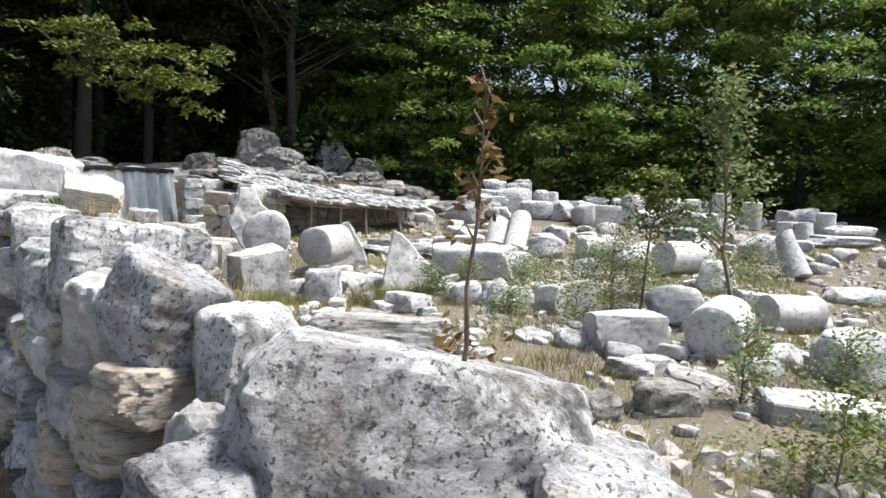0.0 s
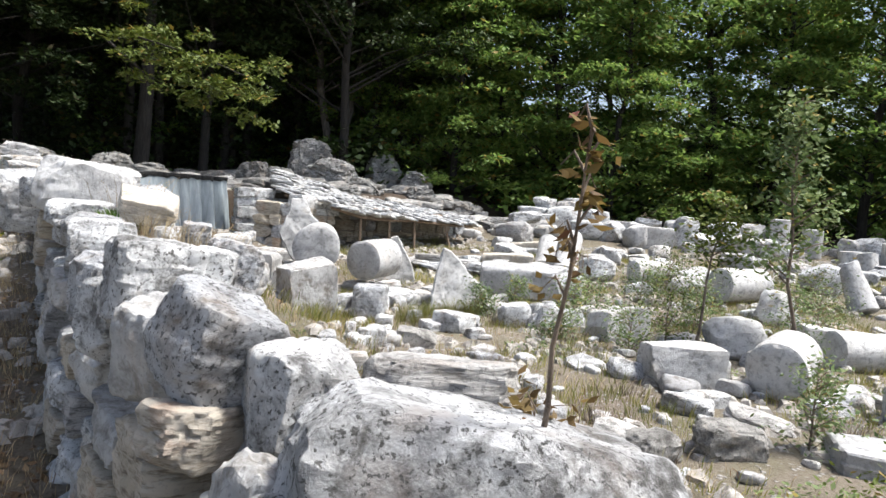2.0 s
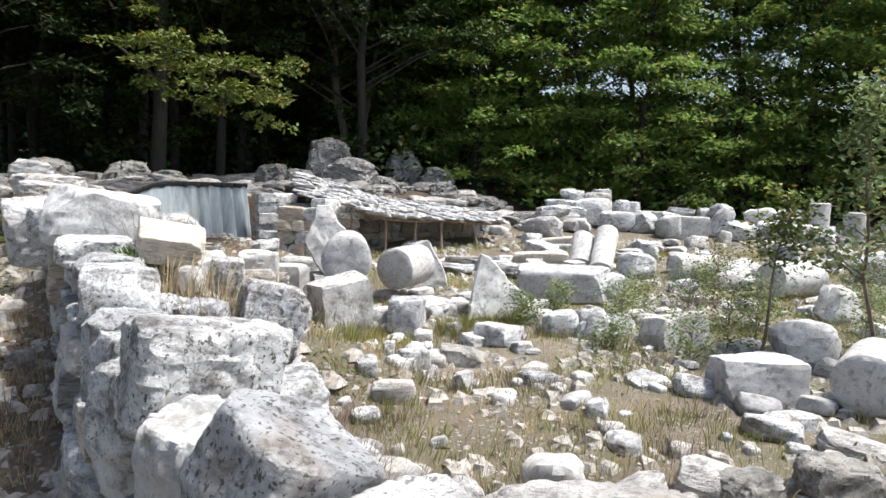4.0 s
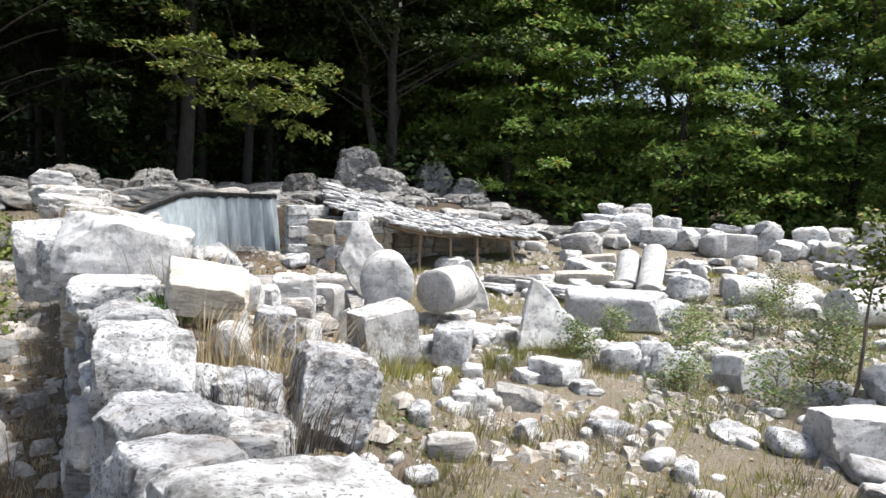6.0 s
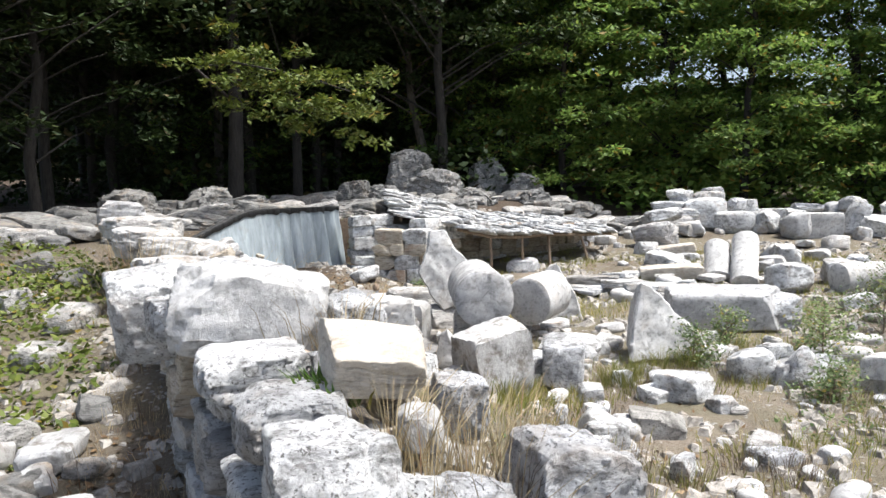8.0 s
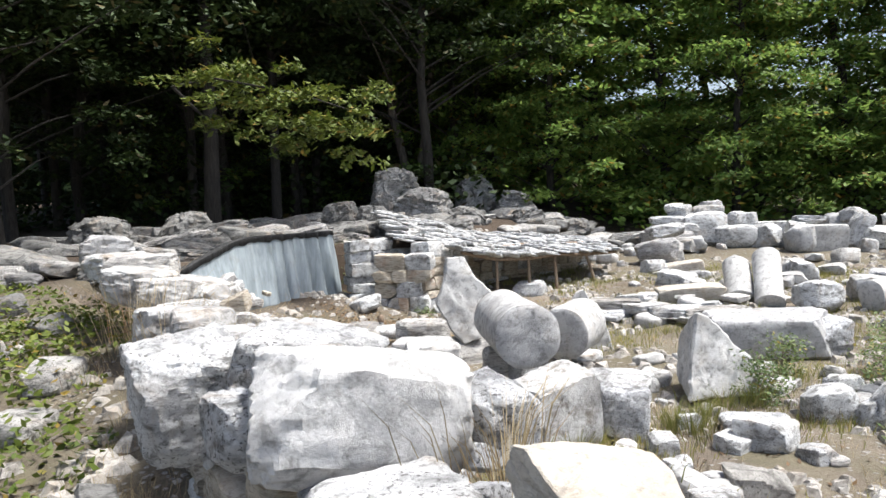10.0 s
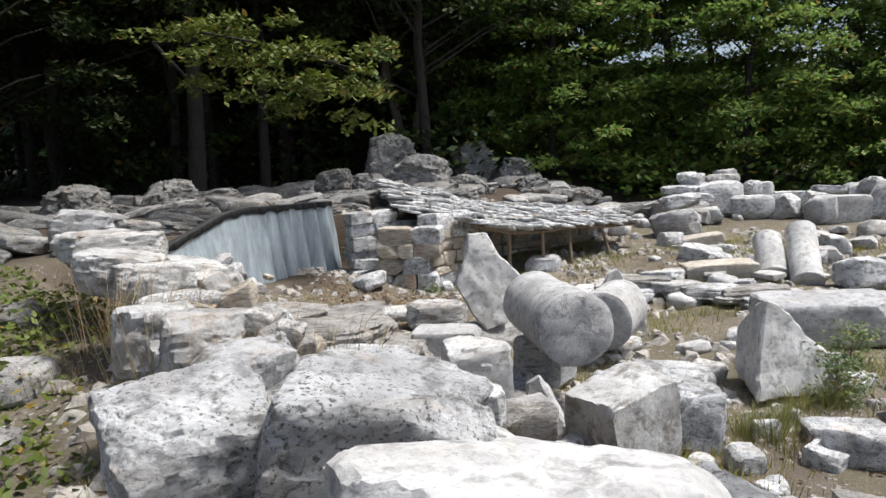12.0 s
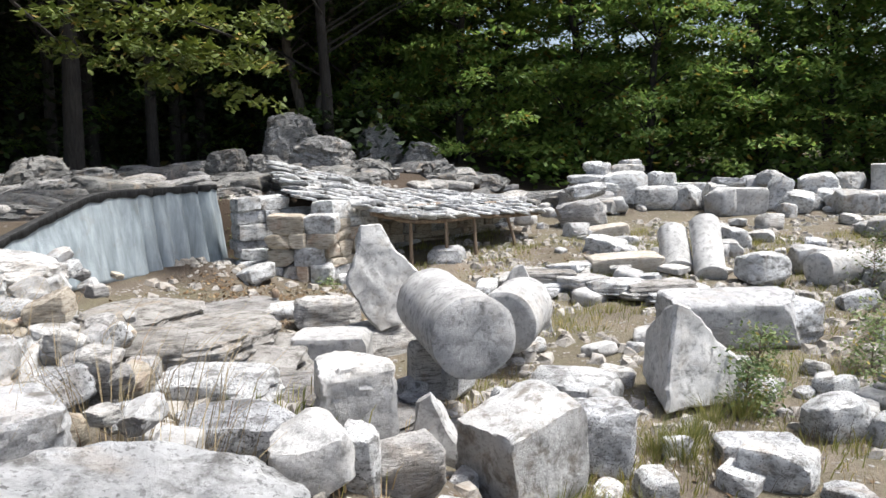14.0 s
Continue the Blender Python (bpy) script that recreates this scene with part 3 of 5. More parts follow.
wall_stone(-3.74, 6.72, 1.64, 0.46, 0.34, 0.24, 14, 0, 0, 43, M_STRATA, 16, 0.2, 8, 0.08, 0.4)
wall_stone(-3.56, 7.05, 1.46, 0.5, 0.3, 0.2, 8, 0, 8, 56, M_CHIP, 16, 0.2, 8, 0.08, 0.4)
wall_stone(-4.16, 7.05, 1.78, 0.36, 0.34, 0.22, 30, 0, 6, 57, M_CHIP, 16, 0.16, 9, 0.07, 0.4)
wall_stone(-3.98, 6.9, 1.66, 0.4, 0.34, 0.2, 60, 0, 0, 58, M_CHIP, 16, 0.16, 9, 0.07, 0.4)

for k in range(190):
    y = rng.uniform(1.2, 7.2)
    x = float(along(FACE, y)) + rng.uniform(0.05, 0.75 if y > 4 else 0.55)
    s = rng.uniform(0.06, 0.17)
    top = float(along(WALL_TOP, min(y, 6.6))) + rng.uniform(-0.08, 0.06) - max(0.0, x - float(along(FACE, y)) - 0.45) * 0.9
    ob = part("stone", rng.choice(SHARED_FACE), wall)
    ob.matrix_basis = pose(x, y, top, rng.uniform(-25, 25), rng.uniform(-25, 25), rng.uniform(0, 360)) @ Matrix.Diagonal((s, s * 0.8, s * rng.uniform(0.45, 0.8), 1))

# ---- blocks and boulders inside ----
G = "blocks in the rubble field"


def stone(name, x, y, w, d, h, yaw=0, rx=0, ry=0, seed=0, mat=M_LIME, label="", n=8, lift=0.0, **more):
    return put_rock(name, x, y, gz(x, y) + lift, w, d, h, yaw, rx, ry, seed, mat, label, n, group=more.pop("group", G), **more)


DRESSED = dict(rounding=0.1, cuts=4, rough=0.035)
stone("stone_block", 1.66, 4.95, 0.52, 0.34, 0.30, 4, 0, 0, 101, M_MARBLE, "squared grey marble block lying in dry grass", 16, **DRESSED)
stone("stone_chunk", 1.97, 5.1, 0.15, 0.14, 0.19, 10, 0, 0, 102)
put_drum("column_drum", 2.16, 4.66, 0.58, 0.19, 0.5, -38, 5, 103, "short grey marble column drum half sunk in the rubble")
stone("stone_slab", 1.85, 4.12, 0.42, 0.2, 0.13, -22, 8, 14, 104, M_STRATA, "tilted pale limestone slab with a dark underside", 12, layers=0.5)
stone("stone_chunk", 1.66, 4.48, 0.3, 0.16, 0.12, 10, 0, 0, 105)
stone("porous_rock", 1.45, 3.58, 0.32, 0.25, 0.19, 0, 0, 0, 106, M_POROUS, "dark pitted porous rock lying on dry ground", 12, rough=0.12)
stone("porous_rock", 1.05, 3.5, 0.26, 0.22, 0.17, 20, 0, 0, 107, M_POROUS, "grey pitted porous rock lying on dry ground", 12, rough=0.12)
stone("stone_slab", 2.3, 3.5, 0.72, 0.42, 0.16, -14, 0, 3, 108, M_MARBLE, "long flat grey marble slab lying in grass", 12, **DRESSED)
stone("stone_block", 2.95, 4.3, 0.5, 0.42, 0.36, 24, 0, 0, 109, M_MARBLE, "thick rounded grey marble fragment", 12, rounding=0.5)
stone("stone_block", 1.6, 6.35, 0.48, 0.34, 0.30, 24, -10, -8, 110, M_MARBLE, "tilted grey marble block with a broken edge", 12, **DRESSED)
stone("boulder", 2.42, 5.95, 0.5, 0.4, 0.36, 10, 0, 0, 111, M_MARBLE, "rounded grey boulder half overgrown with weeds", 12, rounding=0.8)
stone("stone_block", 3.55, 7.65, 0.5, 0.4, 0.40, 30, 0, 0, 112, M_MARBLE, "wedge shaped grey marble fragment", 12, taper=(0.4, 0.7))
put_drum("column_drum", 3.35, 8.75, 0.74, 0.21, 0.72, -65, 0, 113, "grey marble column drum lying on its side")
stone("stone_block", 3.36, 6.35, 0.44, 0.3, 0.25, -8, 0, 6, 114, M_MARBLE, "", 8, **DRESSED)
put_drum("column_drum", 3.1, 5.72, 0.56, 0.16, 0.50, -80, 0, 115, "pale marble column stump lying on its side")
stone("boulder", 5.32, 10.1, 0.56, 0.5, 0.48, 0, 0, 0, 116, M_LIME, "rounded white limestone boulder", 8, rounding=0.8)
put_drum("column_fragment", 5.15, 8.75, 0.52, 0.17, 0.62, 20, 62, 117, "broken tapering grey column fragment leaning over", taper=0.7, broken=0.1)
stone("stone_chunk", 0.94, 6.52, 0.33, 0.24, 0.22, 0, 0, 0, 118, taper=(0.6, 0.6))
put_prism("stone_block", 0.12, 7.2, gz(0.12, 7.2) - 0.03, [(-0.3, 0), (0.36, 0), (0.34, 0.12), (-0.06, 0.58), (-0.17, 0.62)], 0.44, 14, -10, 119, M_MARBLE, "upright wedge of grey marble with a broken peak", 0.5, G)
stone("stone_slab", 8.05, 12.5, 1.3, 0.7, 0.25, 5, 0, 0, 120, M_LIME, "stack of flat pale limestone slabs", 8, layers=0.8)
stone("stone_slab", 8.3, 12.6, 0.9, 0.5, 0.2, 12, 0, 0, 121, M_LIME, "", 8, lift=0.22, layers=0.8)
stone("stone_slab", 4.95, 7.25, 0.7, 0.5, 0.2, 10, 0, 0, 122, M_LIME)
put_drum("column_stump", 7.41, 13.1, 0.70, 0.2, 0.42, 0, 86, 123, "short upright marble column stump", group="column stumps")
put_drum("column_stump", 7.55, 12.72, 0.68, 0.17, 0.44, 4, 76, 124, "short leaning marble column stump", group="column stumps")
put_drum("column_stump", 7.95, 12.8, 0.68, 0.17, 0.64, 0, 92, 125, "tall upright marble column stump", group="column stumps")
put_drum("column_stump", 5.86, 14.3, 0.84, 0.22, 0.34, 30, 70, 126, "short upright marble column stump", group="column stumps")
stone("stone_block", 6.3, 14.2, 0.55, 0.4, 0.36, -14, 0, -5, 127, M_LIME)
put_drum("column_stump", 6.85, 14.75, 0.86, 0.19, 0.76, 0, 90, 128, "tall upright marble column stump standing in the back row", group="column stumps")
put_drum("column_stump", 7.45, 14.6, 0.86, 0.2, 0.60, 0, 90, 129, "upright marble column stump standing in the back row", group="column stumps")
stone("stone_block", 5.4, 14.6, 0.5, 0.36, 0.34, 20, 0, 4, 130, M_LIME)
stone("stone_block", 4.15, 14.5, 0.84, 0.5, 0.44, 2, 0, 0, 131, M_MARBLE, "long squared marble block in the back row", 8, **DRESSED)
stone("stone_block", 3.35, 15.5, 0.34, 0.3, 0.58, 0, 0, 0, 132, M_LIME, "upright pale block in the back row", 8, **DRESSED)
stone("stone_block", 3.75, 15.4, 0.56, 0.4, 0.40, -6, 0, 0, 133, M_LIME, "", 8, **DRESSED)
stone("stone_slab", 1.95, 15.2, 0.86, 0.6, 0.16, 6, 0, 0, 134, M_LIME, "flat limestone slabs stacked on each other", 8, lift=0.30, layers=1.0)
stone("stone_slab", 1.85, 15.3, 0.62, 0.5, 0.14, -10, 0, 0, 135, M_LIME, "flat limestone slabs stacked on each other", 8, lift=0.44, layers=1.0)
stone("stone_block", 1.75, 14.9, 0.8, 0.55, 0.36, 10, 0, 0, 136, M_STRATA, "squared pale block with a dark side", 8, **DRESSED)
stone("boulder", 2.5, 15.3, 0.8, 0.6, 0.64, 0, 0, 0, 137, M_LIME)
stone("stone_block", 2.95, 15.0, 0.7, 0.5, 0.40, 0, 0, 0, 138, M_LIME)
stone("stone_slab", 4.75, 14.6, 0.3, 0.4, 0.62, 0, 0, 24, 139, M_LIME, "pale slab leaning against the back row", 8)
stone("stone_block", 5.0, 15.4, 0.6, 0.4, 0.5, 0, 0, 0, 140, M_MARBLE)
stone("stone_slab", 1.5, 13.1, 0.66, 0.45, 0.16, -4, 0, -6, 141, M_CREAM, "flat pale slab lying on dusty soil", 8, **DRESSED)
stone("stone_slab", 0.98, 10.75, 0.76, 0.5, 0.22, -6, 0, -3, 142, M_CREAM, "flat bright limestone slab lying on dusty soil", 12, **DRESSED)
put_drum("column_fragment", 1.50, 10.55, 0.62, 0.16, 0.62, -14, 38, 143, "slender pale column shaft leaning on the blocks")
put_drum("column_fragment", 1.72, 10.25, 0.60, 0.16, 0.85, -18, 36, 144, "slender pale column shaft leaning on the blocks")
stone("boulder", 2.15, 10.05, 0.5, 0.45, 0.36, 0, 0, 0, 145, M_LIME, "", 8, rounding=0.75)
put_drum("column_drum", 2.6, 9.85, 0.72, 0.18, 0.62, -75, 0, 146, "pale marble column drum lying on its side")
stone("boulder", 3.1, 9.35, 0.38, 0.35, 0.28, 0, 0, 0, 147, M_MARBLE, "", 8, rounding=0.75)
stone("stone_block", 0.95, 8.3, 1.0, 0.46, 0.40, -4, 0, 0, 148, M_MARBLE, "long squared marble block like a bench", 16, **DRESSED)
stone("stone_block", 1.4, 8.3, 0.4, 0.4, 0.34, 10, 0, 0, 149, M_LIME, "stack of broken flat stones", 8, layers=1.0)
stone("stone_chunk", 0.98, 6.75, 0.1, 0.1, 0.1, 0, 0, 0, 150)
stone("boulder", 0.98, 6.5, 0.38, 0.26, 0.30, 20, 0, 0, 151, M_LIME, "three cornered pale boulder in dry grass", 12, taper=(0.4, 0.5))
put_drum("column_shaft", -1.18, 6.72, 1.0, 0.218, 1.05, 8.5, -1, 152, "thick grey marble column shaft lying on its side", group="fallen columns")
stone("stone_block", -1.36, 7.5, 0.24, 0.3, 1.0 - 0.218 + 0.04 - gz(-1.36, 7.5), 12, 0, 0, 431, M_STRATA, "grey bedded block propping the thick column shaft")
stone("stone_block", -1.22, 7.46, 0.22, 0.24, 1.0 - 0.218 + 0.04 - gz(-1.22, 7.46), 40, 0, 0, 432, M_LIME, "pale limestone block propping the thick column shaft")
put_drum("column_drum", -0.86, 7.75, 0.82, 0.21, 0.5, -26, 2, 153, "grey marble column drum lying behind a longer shaft")
put_prism("stone_block", -0.55, 8.75, gz(-0.55, 8.75) - 0.03, [(-0.42, 0), (0.24, 0), (0.18, 0.22), (0.0, 0.58), (-0.1, 0.56)], 0.3, 10, -6, 154, M_MARBLE, "wedge of grey marble standing behind a column", 0.6, G)
stone("stone_block", -1.62, 8.5, 0.5, 0.4, 0.26, 30, 0, 0, 156, M_STRATA, "grey bedded block under the broken capital", 12, rounding=0.15, cuts=8, rough=0.07)
put_prism("capital_slab", -1.66, 8.45, gz(-1.66, 8.45) + 0.14, [(-0.06, 0), (0.14, 0.06), (0.31, 0.42), (0.12, 0.60), (0.02, 0.82), (-0.16, 0.80), (-0.18, 0.6), (-0.29, 0.40)], 0.32, 18, -8, 155, M_MARBLE, "broken grey capital slab standing on its corner behind the column", 0.62, G)
stone("stone_block", -1.10, 5.98, 0.40, 0.36, 0.50, 34, 10, -6, 156, M_CHIP, "tilted squared block with a bright top and brown stained side", 16, **DRESSED)
stone("stone_chunk", -1.12, 6.3, 0.24, 0.2, 0.44, 10, 0, 8, 157, M_LIME, "", 16)
stone("stone_chunk", -0.62, 6.85, 0.26, 0.24, 0.2, -10, 0, 0, 158, M_LIME, "", 12)
stone("boulder", -0.62, 6.42, 0.30, 0.28, 0.34, 0, 0, 0, 159, M_LIME, "white angular boulder beside grass", 16, rounding=0.25)
stone("stone_block", -1.75, 6.05, 0.30, 0.28, 0.36, 10, 0, 0, 160, M_MARBLE, "squared grey stone block standing upright", 16, rounding=0.12, cuts=5)
put_prism("stone_chunk", -1.38, 6.42, gz(-1.38, 6.42) - 0.03, [(-0.13, 0), (0.14, 0), (0.1, 0.12), (-0.04, 0.36), (-0.12, 0.32)], 0.16, -12, -8, 161, M_MARBLE, "pale pointed stone slab leaning under the column", 0.7, G)
stone("stone_chunk", -1.24, 6.12, 0.2, 0.16, 0.2, 20, 0, 0, 181, M_LIME, "", 12)
stone("stone_chunk", -0.84, 6.6, 0.3, 0.2, 0.22, 34, 0, 0, 182, M_LIME, "", 12)
stone("stone_slab", -2.3, 6.05, 0.5, 0.28, 0.17, -10, 0, 0, 162, M_LIME, "pale flat slab on the bank", 16, layers=0.5)
stone("stone_slab", -2.42, 6.45, 0.4, 0.26, 0.1, -10, 0, 0, 163, M_LIME, "", 12)
stone("stone_block", -2.08, 5.42, 0.34, 0.24, 0.2, 0, 0, 0, 164, M_LIME, "", 12)
stone("stone_block", -1.84, 5.26, 0.24, 0.22, 0.24, 5, 0, 0, 165, M_MARBLE, "", 12)
stone("stone_block", -1.58, 5.38, 0.24, 0.2, 0.2, 12, 0, 0, 176, M_STRATA, "pale broken stone with a reddish stain", 12)
stone("stone_chunk", -1.6, 5.5, 0.18, 0.14, 0.1, 12, 0, 0, 177, M_LIME)
stone("stone_chunk", -1.87, 6.32, 0.2, 0.18, 0.12, 12, 0, 0, 178, M_LIME)
stone("stone_chunk", -2.58, 5.6, 0.2, 0.2, 0.2, 0, 0, 0, 179, M_LIME)
stone("stone_slab", -2.1, 9.1, 0.52, 0.4, 0.30, 8, 0, 0, 166, M_STRATA, "grained grey slab on the excavated floor", 16, layers=0.6)
stone("stone_slab", -2.44, 9.5, 0.66, 0.34, 0.14, 14, 0, 0, 167, M_LIME, "long thin pale slab on the excavated floor", 12)
for k, (x, y, w, d, h, yaw) in enumerate(((-2.95, 8.5, 1.1, 1.2, 0.26, 20), (-2.75, 7.2, 1.4, 1.0, 0.2, -8), (-3.3, 7.7, 1.1, 0.9, 0.22, 20), (-2.4, 7.75, 1.0, 0.8, 0.12, -10), (-2.1, 7.0, 0.9, 0.7, 0.14, 30), (-3.6, 8.9, 1.0, 0.9, 0.2, 60),
                                            (-2.05, 6.5, 0.8, 0.5, 0.16, 0), (-2.7, 6.5, 0.9, 0.5, 0.2, -14), (-3.0, 9.5, 1.0, 0.8, 0.1, 35), (-2.5, 8.6, 0.8, 0.7, 0.08, 10), (-1.75, 6.6, 0.6, 0.5, 0.1, 50))):
    stone("bedrock", x, y, w, d, h, yaw, k * 5 % 7 - 3, k * 3 % 7 - 3, 190 + k, M_BEDROCK, "flat cracked grey bedrock ledge on the excavated floor", 16, rounding=0.5, layers=0.8, cuts=8, rough=0.07, group="bedrock ledges")
stone("stone_block", -1.95, 7.6, 0.46, 0.34, 0.42, -6, 0, 0, 175, M_MARBLE, "squared grey marble block on the excavated floor", 16, **DRESSED)
for k, (x, y, w, h) in enumerate(((-0.21, 6.5, 0.15, 0.14), (-0.04, 6.2, 0.27, 0.11), (-0.47, 6.15, 0.21, 0.13), (0.12, 6.2, 0.32, 0.2), (0.69, 6.65, 0.28, 0.24), (-0.68, 6.15, 0.16, 0.1),
                                  (0.3, 5.95, 0.2, 0.12), (-0.49, 7.4, 0.5, 0.18), (-0.48, 5.2, 0.2, 0.18), (-0.15, 4.95, 0.13, 0.15), (-0.75, 4.0, 0.13, 0.08), (0.07, 4.8, 0.2, 0.09),
                                  (0.34, 5.15, 0.24, 0.11), (0.62, 4.55, 0.15, 0.12), (0.66, 4.1, 0.2, 0.11), (1.51, 4.36, 0.3, 0.13), (1.05, 5.2, 0.28, 0.1), (-0.7, 5.65, 0.1, 0.14),
                                  (-0.5, 5.78, 0.14, 0.11), (0.15, 6.4, 0.4, 0.13), (0.58, 7.2, 0.28, 0.1), (-1.7, 5.3, 0.14, 0.22), (-1.42, 5.1, 0.15, 0.16), (-0.17, 5.55, 0.3, 0.16), (-0.95, 3.9, 0.2, 0.12))):
    stone("stone_chunk", x, y, w, w * 0.75, h, k * 47 % 180, k * 13 % 14 - 7, k * 29 % 16 - 8, 300 + k, M_POROUS if k == 23 else M_LIME, "pale broken limestone piece lying on dry soil", 8, rounding=0.2, cuts=9)
for k in range(26):
    rs = random.Random(400 + k)
    x, y = 0.35 + rs.gauss(0, 0.6), 10.3 + rs.gauss(0, 0.45)
    stone("flagstone", x, y, rs.uniform(0.25, 0.5), rs.uniform(0.2, 0.35), rs.uniform(0.04, 0.08), rs.uniform(0, 180), rs.uniform(-6, 6), rs.uniform(-6, 6), 400 + k, M_STRATA if k % 3 else M_LIME,
          "thin pale flagstone in a loose heap", 6, lift=rs.uniform(0, 0.1), rounding=0.15, group="loose flagstones")

for k in range(9):
    x, y = -0.22 + 0.159 * k, 10.17 + -0.093 * k
    stone("flagstone", x, y, 0.5 + 0.1 * (k % 3), 0.42, 0.10 + 0.02 * (k % 2), k * 53 % 40 - 20, k * 7 % 7 - 3, k * 11 % 7 - 3, 520 + k, (M_STRATA, M_BEDROCK, M_LIME)[k % 3], "flat bedded slab at the edge of the flagstone terrace", 12, lift=0.05 + 0.05 * (k % 2), rounding=0.12, layers=0.5, group="loose flagstones")

rs = random.Random(91)
row_shapes = [mesh_of("stone_block", rock_data(500 + k, 8, 0.2, 12, 0.1)[0] * 0.5, GRIDS[8][1], (M_LIME, M_MARBLE, M_CHIP)[k % 3], 32) for k in range(9)]
for k in range(74):
    if k < 40:
        x = rs.uniform(1.4, 9.5)
        y = 15.3 - 0.12 * (x - 1.5) + rs.uniform(-0.7, 0.5)
        s = rs.uniform(0.3, 0.75)
    else:
        x, y = rs.uniform(0.8, 7.5), rs.uniform(9.6, 13.6)
        s = rs.uniform(0.22, 0.5)
    h = s * rs.uniform(0.35, 0.75)
    ob = new("stone_block", rs.choice(row_shapes))
    ob.matrix_basis = pose(x, y, gz(x, y) + h * 0.4, rs.uniform(-8, 8), rs.uniform(-10, 10), rs.uniform(0, 360)) @ Matrix.Diagonal((s, s * rs.uniform(0.6, 0.9), h, 1))
    tagged(ob, "pale broken stone block among the fallen masonry", "stone", G)

for k, (x, y, w, h, lift, m) in enumerate(((1.35, 13.6, 0.72, 0.42, 0.0, M_STRATA), (1.62, 14.4, 0.6, 0.24, 0.42, M_LIME), (2.2, 15.6, 0.5, 0.34, 0.55, M_LIME), (2.65, 15.5, 0.55, 0.36, 0.5, M_CHIP), (3.1, 15.4, 0.4, 0.3, 0.42, M_LIME),
                                            (4.2, 14.9, 0.5, 0.16, 0.5, M_LIME), (5.1, 15.2, 0.46, 0.3, 0.4, M_MARBLE), (5.8, 14.9, 0.6, 0.42, 0.2, M_LIME), (6.4, 15.0, 0.5, 0.36, 0.3, M_CHIP), (2.05, 15.5, 0.34, 0.16, 0.85, M_LIME), (2.75, 15.6, 0.36, 0.2, 0.8, M_LIME))):
    stone("stone_block", x, y, w, w * 0.75, h, k * 41 % 90 - 30, k * 17 % 14 - 7, k * 23 % 20 - 10, 470 + k, m, "rough pale block heaped on the back row of masonry", 12, lift=lift * 0.75, rounding=0.3, cuts=12, rough=0.1)

# ---- rock heap at the edge of the wood ----
H = "rocks at the wood's edge"
for x, y, w, d, h, s in ((-3.35, 18.0, 1.35, 1.0, 1.15, 1), (-2.75, 16.9, 1.3, 0.9, 0.8, 2), (-1.6, 18.6, 1.0, 0.9, 1.0, 3), (-0.8, 18.0, 0.95, 0.8, 0.62, 4),
                         (-4.2, 15.8, 0.9, 0.6, 0.62, 5), (-3.5, 15.2, 0.8, 0.6, 0.5, 6), (-5.6, 13.4, 1.1, 0.5, 0.4, 7), (-6.6, 14.2, 1.0, 0.7, 0.6, 8),
                         (-4.4, 12.4, 0.7, 0.4, 0.26, 9), (-5.2, 11.6, 0.8, 0.5, 0.3, 10), (-4.9, 10.2, 0.7, 0.45, 0.24, 11), (-5.8, 12.5, 0.8, 0.5, 0.35, 12),
                         (-7.5, 13.0, 1.1, 0.8, 0.6, 13), (-5.2, 9.0, 0.6, 0.45, 0.3, 14), (-4.9, 8.2, 0.5, 0.4, 0.3, 15), (-4.2, 11.7, 0.6, 0.4, 0.2, 16),
                         (-3.5, 12.2, 0.8, 0.4, 0.22, 17), (-6.0, 10.4, 0.7, 0.5, 0.3, 18), (-2.6, 14.2, 0.8, 0.5, 0.35, 19), (-1.8, 15.3, 0.9, 0.6, 0.4, 20),
                         (-0.6, 16.4, 0.8, 0.6, 0.4, 21), (0.4, 16.8, 0.7, 0.5, 0.35, 22), (-2.9, 13.2, 0.7, 0.4, 0.3, 23), (-1.9, 13.6, 0.7, 0.4, 0.28, 24)):
    stone("rock", x, y, w, d, h, s * 37 % 60 - 30, s * 7 % 16 - 8, s * 13 % 30 - 15, 200 + s, M_SHADE_ROCK if s > 4 else M_HEAP, "grey lichened rock at the edge of the wood", 16, sink=0.1, group=H, rounding=0.2, cuts=14, rough=0.15, taper=(0.6, 0.7))
rs = random.Random(77)
# two in three take the rock colour with shade painted in
shade_rocks = [mesh_of("rock", rock_data(800 + k, 8, 0.15, 11, 0.1, 0.4)[0] * 0.5, GRIDS[8][1], (M_SHADE_ROCK, M_SHADE_ROCK, M_HEAP)[k % 3], 24) for k in range(9)]
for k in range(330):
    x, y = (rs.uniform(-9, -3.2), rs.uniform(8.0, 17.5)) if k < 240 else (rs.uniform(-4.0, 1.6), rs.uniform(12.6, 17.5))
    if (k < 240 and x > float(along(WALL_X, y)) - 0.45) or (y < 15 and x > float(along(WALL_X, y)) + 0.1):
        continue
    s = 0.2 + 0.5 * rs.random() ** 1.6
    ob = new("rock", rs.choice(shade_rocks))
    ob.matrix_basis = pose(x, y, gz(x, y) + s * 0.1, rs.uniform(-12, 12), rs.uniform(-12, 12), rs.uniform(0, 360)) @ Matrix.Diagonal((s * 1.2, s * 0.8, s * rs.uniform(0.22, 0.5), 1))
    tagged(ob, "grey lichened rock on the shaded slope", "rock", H)

